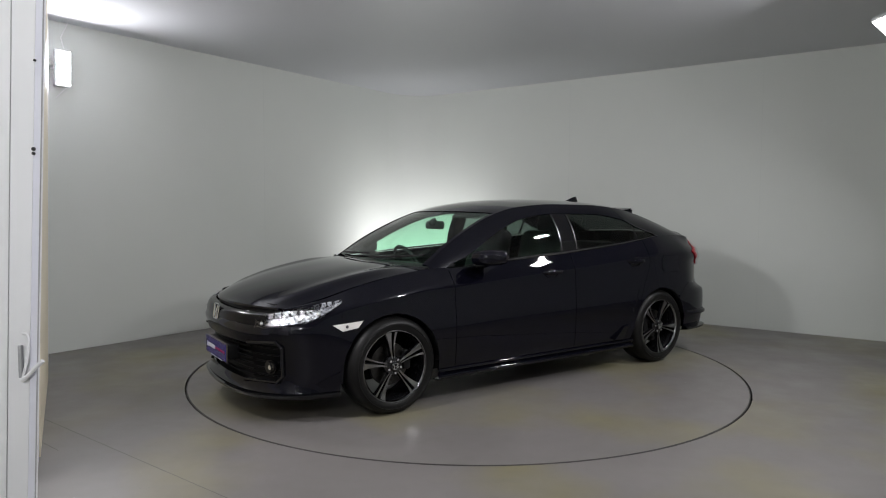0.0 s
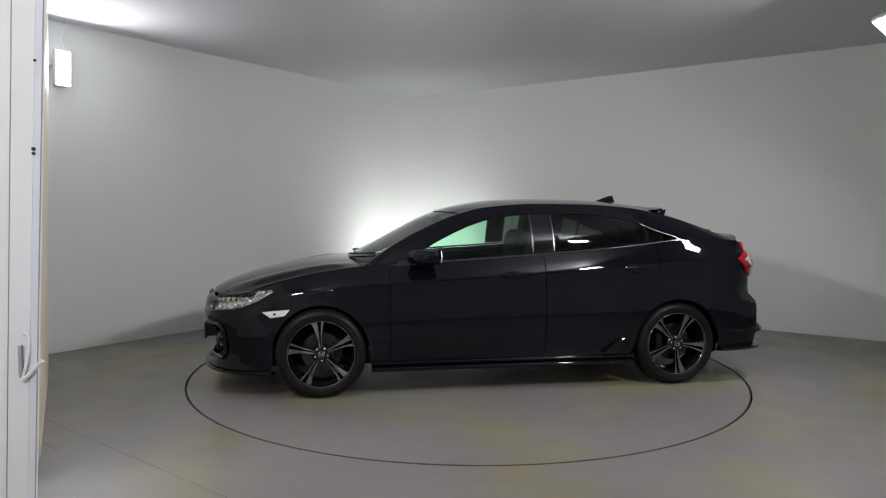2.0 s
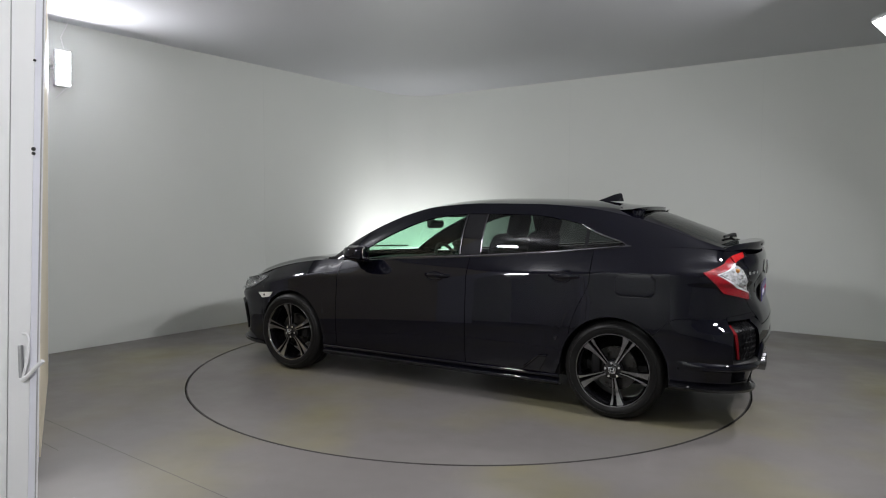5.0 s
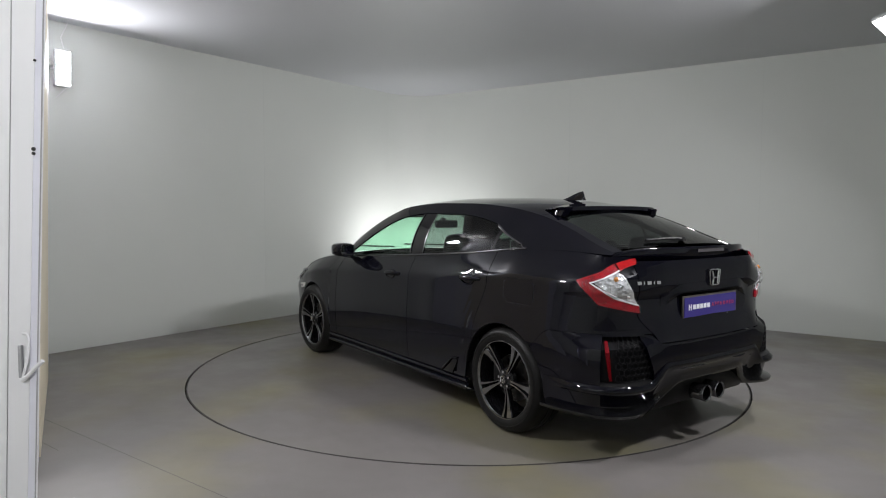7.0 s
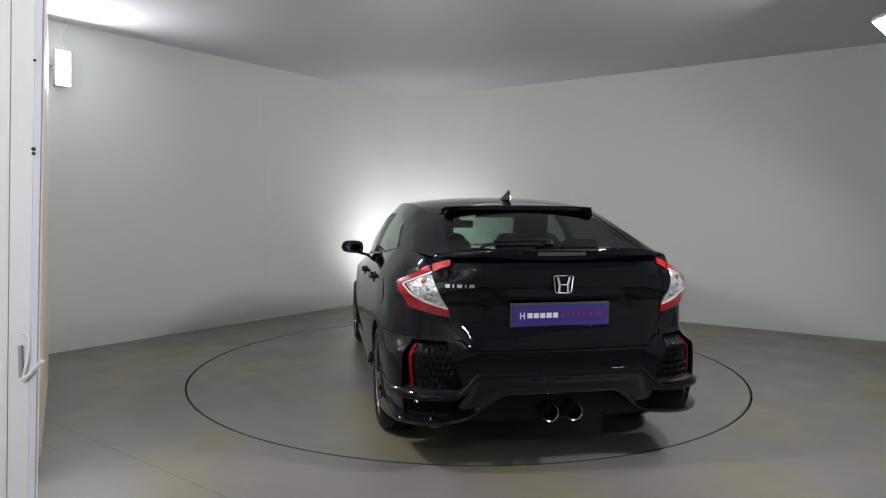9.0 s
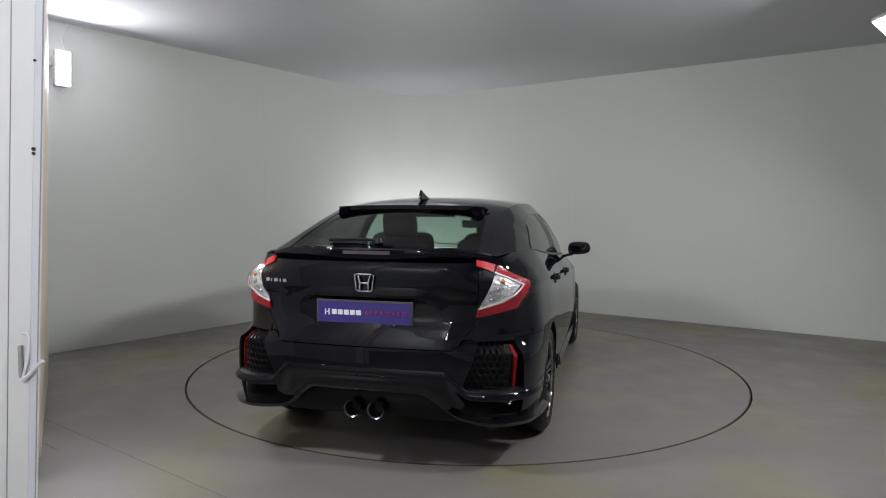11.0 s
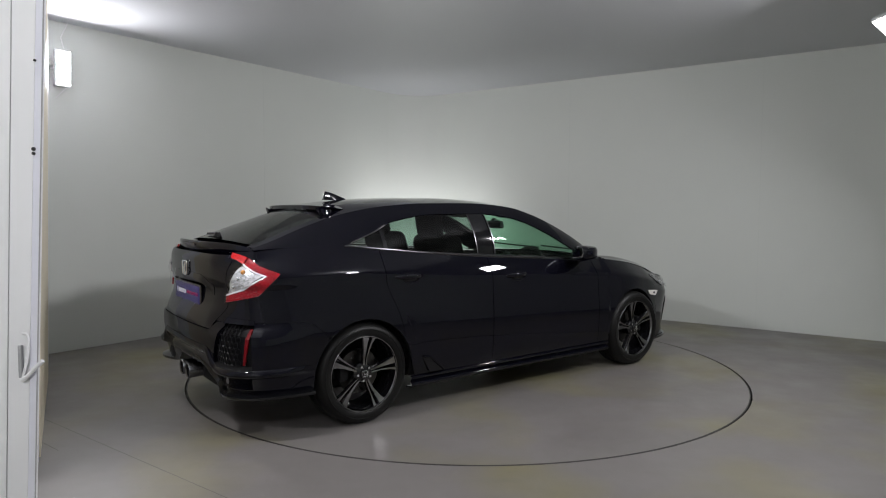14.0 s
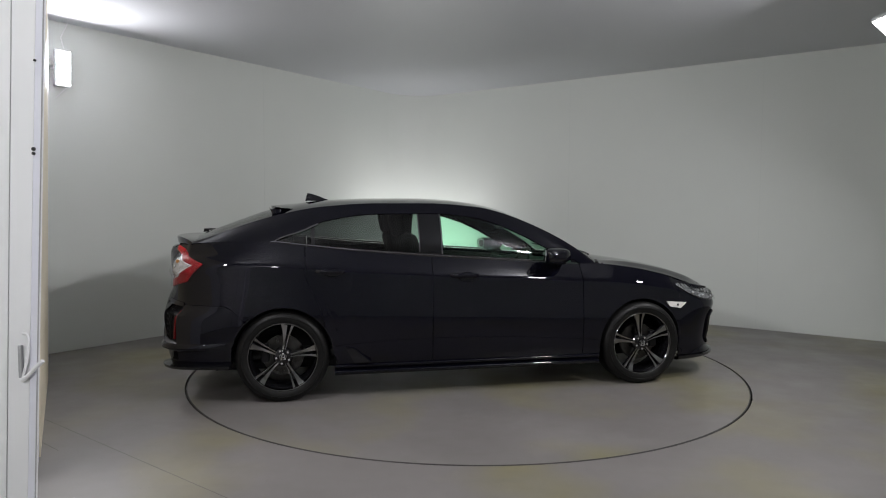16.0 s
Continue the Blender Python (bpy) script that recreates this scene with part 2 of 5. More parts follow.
def build_entrance():
    """The clad partition beside the camera, its trim, and the door leaf that folds back behind it."""
    y = -3.62
    e1, e2 = edge_line((50, 870), (64, 0), y), edge_line((63.5, 870), (78, 0), y)
    far = [Vector((p.x - 1.25, p.y, p.z)) for p in e1]
    part_wall = holder("partition", Matrix(), "white ribbed plastic-clad partition at the booth entrance", "partition", kind="structure")
    marks = [(-120, -120), (-40, -34), (12, 20), (50, 64)]
    edges = [far] + [edge_line((a, 870), (b, 0), y) for a, b in marks]
    for k in range(4):
        inset = Vector((0.0022, 0, 0))
        slab([p + inset for p in edges[k]], [p - inset for p in edges[k + 1]], (0, 0.05, 0), M_PVC, "cladding_board", part_wall)
    slab([p + Vector((0, 0.008, 0)) for p in edges[0]], [p + Vector((0.001, 0.008, 0)) for p in e1], (0, 0.03, 0), M_PLASTIC_GREY, "backing", part_wall)
    trim_l = [p + Vector((0.0035, -0.006, 0)) for p in e1]
    slab(trim_l, [p + Vector((0, -0.006, 0)) for p in e2], (-0.066, 0.09, 0), M_TRIM, "edge_trim", part_wall, "pale plastic edge trim")
    # two small dark screw holes and a thin worn line along the trim
    for px, py, sz in ((61.5, 107, 0.004), (59.5, 264, 0.006), (59.5, 272, 0.005)):
        c = on_plane(px, py, y - 0.008)
        part("screw", add_cyl(bmesh.new(), sz, sz, 0.006, Matrix.Translation(c) @ pose(0, 0, 0, 90), 10), M_DARK, part_wall)
    # latch: back plate, lever and loop
    latch = holder("door_latch", Matrix(), "white plastic latch hooked over the partition edge", "latch")
    c = on_plane(37, 640, y - 0.01)
    part("latch_plate", box((0.012, 0.012, 0.105), Matrix.Translation(c), 0.003), M_PLASTIC_GREY, latch)
    pts = [on_plane(px, py, y - d) for px, py, d in ((39, 672, 0.014), (47, 668, 0.016), (62, 652, 0.018), (76, 639, 0.016))]
    part("latch_lever", add_tube(bmesh.new(), pts, 0.007, 8), M_PVC, latch)
    pts = [on_plane(px, py, y - d) for px, py, d in ((40, 670, 0.012), (46, 645, 0.014), (49, 630, 0.014), (51, 600, 0.012), (47, 591, 0.012), (40, 590, 0.010))]
    part("latch_loop", add_tube(bmesh.new(), pts, 0.004, 8), M_PVC, latch)
    # door leaf, folded back towards the booth wall
    leaf = holder("door_leaf", Matrix(), "cream-edged white door leaf standing open", "door")
    n = Vector((JAMB_WAY.y, -JAMB_WAY.x, 0))
    up = Vector((0.095, 0, CEIL_Z - 0.02))
    foot = Vector((0, 0, 0.0))

    def board(a, b, material, name, proud=0.0):
        p, q = HINGE + JAMB_WAY * a + n * -proud + foot, HINGE + JAMB_WAY * b + n * -proud + foot
        slab([p, p + up], [q, q + up], n * 0.05, material, name, leaf)
    board(0.0, 0.36, M_TRIM, "pale_stile")
    board(0.365, 0.62, M_PVC, "white_panel", 0.004)
    board(0.625, 2.55, M_CREAM, "cream_board", 0.010)
    board(2.555, 2.95, M_TRIM, "pale_stile", 0.004)


def floodlight(key, label, mount):
    """A slim LED flood lamp: housing with fins, bright face, bracket and what it hangs from."""
    place, aim, power, sx, sy = LAMPS[key]
    lamp = holder("floodlight", look(place, aim), label, "lamp", "booth floodlights")
    part("housing", box((sx + 0.03, sy + 0.03, 0.045), Matrix.Translation((0, 0, 0.026)), 0.008), M_HOUSING, lamp)
    part("led_face", box((sx, sy, 0.006), Matrix.Translation((0, 0, 0.0)), 0.0), M_LED, lamp, "lit white face", False)
    for k in range(5):
        part("cooling_fin", box((0.006, sy * 0.8, 0.03), Matrix.Translation((-sx * 0.36 + sx * 0.18 * k, 0, 0.062)), 0.0), M_HOUSING, lamp, "", False)
    for s in (1, -1):
        part("bracket_arm", box((0.006, 0.03, 0.09), Matrix.Translation((s * (sx / 2 + 0.02), 0, 0.06)), 0.0), M_HOUSING, lamp, "", False)
    part("bracket_bar", box((sx + 0.046, 0.03, 0.006), Matrix.Translation((0, 0, 0.105)), 0.0), M_HOUSING, lamp, "", False)
    inv = look(place, aim).inverted()
    back = look(place, aim) @ Vector((0, 0, 0.105))
    if mount == "ceiling":
        part("drop_rod", add_tube(bmesh.new(), [inv @ back, inv @ Vector((back.x, back.y, CEIL_Z))], 0.012, 8), M_HOUSING, lamp)
    if mount == "wall":
        k = D_L - back.dot(N_L)
        part("wall_stub", add_tube(bmesh.new(), [inv @ back, inv @ (back + N_L * k)], 0.015, 8), M_HOUSING, lamp)
        for pts in (((0.02, 0, 0.18), (0.00, -0.05, 0.28), (0.05, -0.10, 0.38), (0.07, -0.13, 0.43)), ((0.03, 0, -0.17), (0.0, -0.04, -0.20), (-0.05, -0.12, -0.26))):
            line = [inv @ (Vector(place) - N_L * 0.0 + T_L * a + N_L * (0.03 - b * 0.2) + Vector((0, 0, c))) for a, b, c in pts]
            part("cable", add_tube(bmesh.new(), line, 0.005, 6), M_CABLE, lamp)
    if mount == "floor":
        base = Vector((place[0], place[1], 0)) + Vector((0, -0.10, 0))
        part("stand_post", add_tube(bmesh.new(), [inv @ back, inv @ (base + Vector((0, 0, 0.02)))], 0.015, 8), M_HOUSING, lamp)
        part("stand_foot", box((0.36, 0.26, 0.02), inv @ Matrix.Translation(base + Vector((0, 0, 0.01))), 0.004), M_HOUSING, lamp)
    return lamp


build_room()
turntable = build_turntable()
build_entrance()
floodlight("left", "small white LED floodlight fixed to the booth wall", "wall")
floodlight("right", "white LED floodlight hanging from the ceiling", "ceiling")
floodlight("near_left", "white LED floodlight hung near the entrance", "ceiling")
floodlight("near_right", "white LED floodlight hung near the booth side", "ceiling")
floodlight("entrance", "white LED floodlight hung behind the camera", "ceiling")
floodlight("back", "low white floodlight turned to the rounded corner", "floor")

# faint upright joints in the painted wall
for x, y, n in ((1.36, 3.116, N_R), (-2.42, 2.22, N_L), (3.30, 1.871, N_R)):
    d = (D_R if n is N_R else D_L) - 0.0006
    p = Vector((x, y, 0)) + n * (d - Vector((x, y, 0)).dot(n))
    m = Matrix.Translation((p.x, p.y, CEIL_Z / 2)) @ pose(0, 0, 0, 0, 0, math.degrees(math.atan2(n.y, n.x)))
    tagged(link_bm("wall_joint", box((0.001, 0.004, CEIL_Z - 0.01), m), M_SEAM), "faint filled joint between wall boards", "joint", kind="structure")

# joint lines in the floor
for a, b, w in (((-2.75, -1.56), (-0.75, -2.93), 0.0035), ((-2.42, -2.02), (-2.25, -2.14), 0.003)):
    d = Vector((b[0] - a[0], b[1] - a[1], 0))
    m = Matrix.Translation(((a[0] + b[0]) / 2, (a[1] + b[1]) / 2, 0.0006)) @ pose(0, 0, 0, 0, 0, math.degrees(math.atan2(d.y, d.x)))
    tagged(link_bm("floor_joint", box((d.length, w, 0.001), m), M_JOINT), "thin dark joint line in the floor", "joint", kind="structure")


# ---- the car: materials ----
def paint_mat():
    m = mat("black_pearl_paint", (0.0035, 0.0035, 0.006), 0.04, IOR=1.5, Specular_IOR_Level=0.34)
    n, l, b = nodes_of(m)
    flake = noise_tex(m, 900, 2)
    l.new(mix(m, ramp(m, flake, [(0.5, (0, 0, 0)), (0.75, (1, 1, 1))]), (0.0016, 0.0016, 0.0036), (0.005, 0.005, 0.012)), b.inputs["Base Color"])
    l.new(ramp(m, noise_tex(m, 2.2, 4), [(0.35, (0.015,) * 3), (0.75, (0.045,) * 3)]), b.inputs["Roughness"])
    return m


def pane_mat(name, tint, rough=0.0):
    m = bpy.data.materials.new(name)
    m.use_nodes = True
    n, l = m.node_tree.nodes, m.node_tree.links
    n.remove(n["Principled BSDF"])
    f, t, g, x = n.new("ShaderNodeLayerWeight"), n.new("ShaderNodeBsdfTransparent"), n.new("ShaderNodeBsdfGlossy"), n.new("ShaderNodeMixShader")
    p, k = n.new("ShaderNodeMath"), n.new("ShaderNodeMath")
    p.operation, k.operation = "POWER", "MULTIPLY_ADD"
    p.inputs[1].default_value, k.inputs[1].default_value, k.inputs[2].default_value = 5.0, 0.94, 0.045
    f.inputs["Blend"].default_value = 0.5
    t.inputs["Color"].default_value = (*tint, 1)
    g.inputs["Roughness"].default_value = rough
    l.new(f.outputs["Facing"], p.inputs[0])
    l.new(p.outputs[0], k.inputs[0])
    l.new(k.outputs[0], x.inputs[0])
    l.new(t.outputs[0], x.inputs[1])
    l.new(g.outputs[0], x.inputs[2])
    l.new(x.outputs[0], n["Material Output"].inputs["Surface"])
    return m


M_PAINT = paint_mat()
M_GLASS = pane_mat("green_tinted_glass", (0.60, 0.84, 0.70))
M_PRIVACY = pane_mat("dark_privacy_glass", (0.25, 0.275, 0.265))
M_LENS = pane_mat("clear_lamp_lens", (0.93, 0.94, 0.95))
M_PLASTIC = surface("black_grained_plastic", (0.006, 0.006, 0.0065), (0.010, 0.010, 0.0105), 0.42, 3, 500, 0.06, 0.15, Specular_IOR_Level=0.14)
M_GLOSS = mat("gloss_black_trim", (0.004, 0.004, 0.005), 0.06)
M_RUBBER = surface("tyre_rubber", (0.005, 0.005, 0.005), (0.008, 0.0078, 0.0075), 0.42, 6, 300, 0.08, 0.25, Specular_IOR_Level=0.18)
M_CHROME = mat("bright_chrome", (0.82, 0.83, 0.85), 0.10, 1.0)
M_SATIN = mat("satin_chrome", (0.42, 0.43, 0.45), 0.22, 1.0)
M_MACHINED = surface("machined_alloy", (0.19, 0.19, 0.195), (0.34, 0.34, 0.345), 0.11, 14, 300, 0.06, 0.05, metal=1.0)
M_RIMBLACK = mat("black_rim_lacquer", (0.006, 0.006, 0.007), 0.06)
M_GRILLE = mat("piano_black_grille", (0.004, 0.004, 0.005), 0.16, Specular_IOR_Level=0.16)
M_DISC = surface("brake_steel", (0.04, 0.039, 0.038), (0.075, 0.074, 0.072), 0.30, 20, 200, 0.06, 0.1, metal=1.0)
M_CLOTH = surface("black_seat_cloth", (0.014, 0.014, 0.015), (0.022, 0.022, 0.023), 0.85, 8, 400, 0.05, 0.4)
M_CABIN = surface("black_cabin_trim", (0.012, 0.012, 0.013), (0.018, 0.018, 0.019), 0.6, 4, 300, 0.06, 0.15)
def facets(name, c1, c2, rough, scale, strength, metal=0.0, **extra):
    """Moulded lamp optics: small flat facets that tilt each their own way, their sparkle put into the colour."""
    m = mat(name, c1, rough, metal, **extra)
    n, l, b = nodes_of(m)
    c, v = n.new("ShaderNodeTexCoord"), n.new("ShaderNodeTexVoronoi")
    v.inputs["Scale"].default_value = scale
    l.new(c.outputs["Object"], v.inputs["Vector"])
    l.new(mix(m, v.outputs["Color"], c1, c2), b.inputs["Base Color"])
    bump(m, v.outputs["Distance"], strength, 0.004)
    return m


M_RED = facets("red_lamp_lens", (0.12, 0.002, 0.006), (0.44, 0.007, 0.018), 0.30, 90, 0.25, 0.0, Specular_IOR_Level=0.2)
M_REDBRIGHT = facets("bright_red_lamp_lens", (0.30, 0.003, 0.006), (0.66, 0.012, 0.016), 0.30, 90, 0.25, 0.0, Specular_IOR_Level=0.2)
M_BOWL = facets("headlamp_bowl", (0.10, 0.10, 0.105), (0.95, 0.96, 0.98), 0.16, 75, 0.9, 0.85)
M_SMOKE = mat("smoked_lamp_lens", (0.06, 0.055, 0.06), 0.12)
M_SATINDARK = mat("dark_satin_trim", (0.16, 0.16, 0.17), 0.25, 1.0)
M_REDDARK = mat("dark_red_reflector", (0.13, 0.002, 0.005), 0.2, Specular_IOR_Level=0.25)
M_WHITELENS = mat("white_light_guide", (0.72, 0.72, 0.73), 0.2, Coat_Weight=1.0)
M_SILVERED = facets("silvered_lamp_bowl", (0.30, 0.30, 0.30), (0.95, 0.96, 0.97), 0.20, 60, 0.9, 0.5)
M_AMBER = mat("amber_bulb_cover", (0.55, 0.22, 0.04), 0.2, Coat_Weight=1.0)
M_MARKER = mat("pale_marker_lens", (0.62, 0.60, 0.57), 0.2, Coat_Weight=1.0)
M_PLATE = mat("blue_plate_face", (0.040, 0.030, 0.19), 0.25)
M_PLATEBACK = mat("brown_plate_holder", (0.055, 0.048, 0.040), 0.35)
M_WHITEINK = mat("white_ink", (0.75, 0.76, 0.8), 0.4)
M_REDINK = mat("red_ink", (0.42, 0.015, 0.07), 0.4)
M_MIRROR = mat("mirror_silver", (0.85, 0.86, 0.86), 0.01, 1.0)
M_MESH = mat("dark_mesh_plastic", (0.005, 0.005, 0.006), 0.38, Specular_IOR_Level=0.12)


# ---- the car: curves of its body, x forward, y to its left ----
def curve(*pts):
    """A smooth curve through (x, value) pairs."""
    pts = sorted(pts)
    xs, ys = np.array([p[0] for p in pts], float), np.array([p[1] for p in pts], float)
    h, d = np.diff(xs), np.diff(ys) / np.diff(xs)
    s = np.zeros(len(xs))
    s[0], s[-1] = d[0], d[-1]
    for i in range(1, len(xs) - 1):
        s[i] = 0 if d[i - 1] * d[i] <= 0 else (h[i - 1] + h[i]) * 1.0 / (h[i] / d[i] * 0.5 + h[i - 1] / d[i - 1] * 0.5 + 0.5 * h[i] / d[i - 1] + 0.5 * h[i - 1] / d[i])

    def f(x):
        x = np.clip(np.asarray(x, float), xs[0], xs[-1])
        i = np.clip(np.searchsorted(xs, x) - 1, 0, len(xs) - 2)
        t = (x - xs[i]) / h[i]
        return (ys[i] * (1 + 2 * t) * (1 - t) ** 2 + h[i] * s[i] * t * (1 - t) ** 2 + ys[i + 1] * t * t * (3 - 2 * t) + h[i] * s[i + 1] * t * t * (t - 1))
    return f


def smooth(x, a, b):
    t = np.clip((np.asarray(x, float) - a) / (b - a), 0, 1)
    return t * t * (3 - 2 * t)


WB, HUB_Z, ARCH_R, TYRE_R = 2.697, 0.318, 0.348, 0.322
AX_F, AX_R = WB / 2, -WB / 2
PLAN = [(2.25, 0), (2.235, 0.25), (2.19, 0.45), (2.10, 0.62), (1.95, 0.745), (1.75, 0.812), (1.55, 0.852), (1.3, 0.882), (0.8, 0.878), (0, 0.882),
        (-0.8, 0.888), (-1.3, 0.895), (-1.65, 0.888), (-1.85, 0.868), (-2.0, 0.822), (-2.08, 0.762), (-2.14, 0.655), (-2.175, 0.48), (-2.195, 0.25), (-2.20, 0)]


def plan_table():
    pts = [(2.235, -0.25)] + PLAN + [(-2.195, -0.25)]
    out = []
    for i in range(1, len(pts) - 2):
        p0, p1, p2, p3 = (np.array(pts[i + k], float) for k in (-1, 0, 1, 2))
        for t in np.linspace(0, 1, 24, endpoint=False):
            out.append(0.5 * (2 * p1 + (p2 - p0) * t + (2 * p0 - 5 * p1 + 4 * p2 - p3) * t ** 2 + (3 * p1 - p0 - 3 * p2 + p3) * t ** 3))
    out.append(np.array(PLAN[-1], float))
    out = np.array(out)
    arc = np.concatenate([[0], np.cumsum(np.linalg.norm(np.diff(out, axis=0), axis=1))])
    tan = np.gradient(out, arc, axis=0)
    tan /= np.linalg.norm(tan, axis=1)[:, None]
    return out, arc, np.stack([-tan[:, 1], tan[:, 0]], 1) * -1


PXY, PARC, PN = plan_table()
PN *= np.sign(PN[len(PN) // 2, 1])


def u_x(x):
    """Arc length along the plan for a place x on the side."""
    return np.interp(-np.asarray(x, float), -PXY[:, 0], PARC)


def u_front(y):
    k = np.argmax(PXY[:, 0] < 1.5)
    return np.interp(np.asarray(y, float), PXY[:k, 1], PARC[:k])


def u_rear(y):
    k = np.argmax(PXY[:, 0] < -1.5)
    return np.interp(-np.asarray(y, float), -PXY[k:, 1], PARC[k:])


U_END = PARC[-1]
TOPZ = curve((2.0, 0.715), (1.8, 0.772), (1.6, 0.834), (1.3, 0.897), (1.0, 0.93), (0.86, 0.932), (0.49, 0.955), (0.14, 0.975), (-0.2, 0.995), (-0.48, 1.016),
             (-0.88, 1.05), (-1.2, 1.085), (-1.42, 1.108), (-1.7, 1.112), (-1.95, 1.10), (-2.05, 1.09))
TOPY = curve((2.0, 0.62), (1.8, 0.70), (1.6, 0.735), (1.3, 0.748), (1.0, 0.750), (0.86, 0.765), (0.5, 0.792), (0, 0.800), (-0.8, 0.798), (-1.2, 0.783),
             (-1.42, 0.765), (-1.7, 0.725), (-1.95, 0.66), (-2.05, 0.61))
SIDE_G = curve((0, 0), (0.45, 0), (0.58, 0.05), (0.70, 0.13), (0.79, 0.17), (0.825, 0.182), (0.838, 0.205), (0.90, 0.47), (1.0, 1.0))
SIDE_LOW = curve((0, -0.055), (0.08, -0.035), (0.2, -0.012), (0.34, -0.004), (0.5, 0), (1, 0))
OFF_F = curve((0.14, -0.03), (0.19, 0.0), (0.22, -0.03), (0.30, -0.045), (0.45, -0.022), (0.52, 0.0), (0.582, 0.014), (0.600, 0.008), (0.66, -0.032), (0.70, -0.045), (0.80, -0.12))
OFF_R = curve((0.20, -0.12), (0.30, -0.07), (0.38, -0.03), (0.46, -0.003), (0.56, 0.010), (0.62, 0.010), (0.67, 0.0), (0.72, -0.018), (0.79, -0.045), (0.86, -0.05), (0.94, -0.032),
              (1.02, -0.030), (1.10, -0.06))
OFF_C = curve((0.20, -0.04), (0.30, 0.0), (0.46, 0.022), (0.57, 0.020), (0.612, 0.013), (0.626, 0.006), (0.664, -0.058), (0.70, -0.064), (0.80, -0.064), (0.875, -0.064), (0.905, -0.048), (0.975, -0.062), (0.995, -0.078), (1.03, -0.115), (1.12, -0.15))


def body(u, z, out=0.0):
    """The car's skin below the shoulder: arc length u round the plan from nose to tail, height z."""
    u, z = np.broadcast_arrays(np.asarray(u, float), np.asarray(z, float))
    x, y = np.interp(u, PARC, PXY[:, 0]), np.interp(u, PARC, PXY[:, 1])
    nx, ny = np.interp(u, PARC, PN[:, 0]), np.interp(u, PARC, PN[:, 1])
    tz, ty = TOPZ(x), TOPY(x)
    s = np.clip((z - 0.15) / (tz - 0.15), 0, 1)
    side = (ty - y) * SIDE_G(s) + SIDE_LOW(s)
    wf = 1 - smooth(u, float(u_front(0.50)), float(u_x(1.55)))
    wr = smooth(u, float(u_x(-1.70)), float(u_rear(0.76)))
    wc = 1 - smooth(u, float(u_rear(0.72)), float(u_rear(0.42)))
    rear = wc * OFF_C(z) + (1 - wc) * OFF_R(z)
    off = wf * OFF_F(z) + wr * rear + (1 - wf - wr) * side + out
    return np.stack([x + nx * off, y + ny * off, z], -1)


# greenhouse and roof
RAILY = curve((1.0, 0.70), (0.80, 0.665), (0.56, 0.63), (0.33, 0.60), (0.1, 0.59), (-0.3, 0.59), (-0.7, 0.587), (-1.05, 0.578), (-1.36, 0.562), (-1.6, 0.578), (-1.85, 0.61), (-1.98, 0.62))
RAILZ = curve((1.0, 0.955), (0.80, 1.09), (0.56, 1.214), (0.33, 1.304), (0.1, 1.358), (-0.3, 1.385), (-0.7, 1.382), (-1.05, 1.358), (-1.36, 1.305), (-1.6, 1.235), (-1.85, 1.145), (-1.98, 1.105))
MIDZ = curve((1.17, 0.952), (1.02, 1.025), (0.763, 1.164), (0.561, 1.270), (0.363, 1.346), (0.166, 1.391), (-0.076, 1.420), (-0.362, 1.431), (-0.689, 1.428), (-0.965, 1.416),
             (-1.19, 1.394), (-1.45, 1.345), (-1.725, 1.25), (-2.02, 1.135))
SIDE_X = curve((1.17, 1.0), (0.42, 0.30), (-0.4, -0.4), (-1.2, -1.2), (-1.45, -1.36), (-2.02, -1.96))


def lift(x):
    """The roof's full crown between the screens."""
    return 0.003 * smooth(-np.asarray(x, float), -0.5, 0.0) * (1 - smooth(-np.asarray(x, float), 1.15, 1.45))


def roof(xc, w, out=0.0):
    """Windscreen, roof and rear glass: xc along the middle, w from -1 to 1 across."""
    xc, w = np.broadcast_arrays(np.asarray(xc, float), np.asarray(w, float))
    xs = SIDE_X(xc)
    a = np.abs(w)
    x = xc + (xs - xc) * a ** 2
    zm, zr = MIDZ(xc) + lift(xc), RAILZ(xs) + lift(xs)
    return np.stack([x, w * RAILY(xs), zm + (zr - zm) * a ** 2.3 + out], -1)


def cabin(x, v, out=0.0):
    """Side of the greenhouse: v from 0 at the shoulder to 1 at the roof rail."""
    x, v = np.broadcast_arrays(np.asarray(x, float), np.asarray(v, float))
    yb, zb, yt, zt = TOPY(x), TOPZ(x), RAILY(x), RAILZ(x) + lift(x)
    h = np.clip(zt - zb, 0, 1)
    bulge = 0.11 * h * 4 * v * (1 - v)
    return np.stack([x, yb + (yt - yb) * v + bulge + out, zb + (zt - zb) * v + out * 0.35], -1)


GLASSTOP = curve((0.88, 0.945), (0.75, 0.985), (0.61, 1.05), (0.43, 1.146), (0.21, 1.238), (0.035, 1.283), (-0.264, 1.310), (-0.68, 1.306), (-1.05, 1.256), (-1.21, 1.19), (-1.44, 1.117))


def v_top(x):
    x = np.asarray(x, float)
    return np.clip((GLASSTOP(x) - TOPZ(x)) / np.maximum(RAILZ(x) - TOPZ(x), 0.02), 0.05, 0.86)


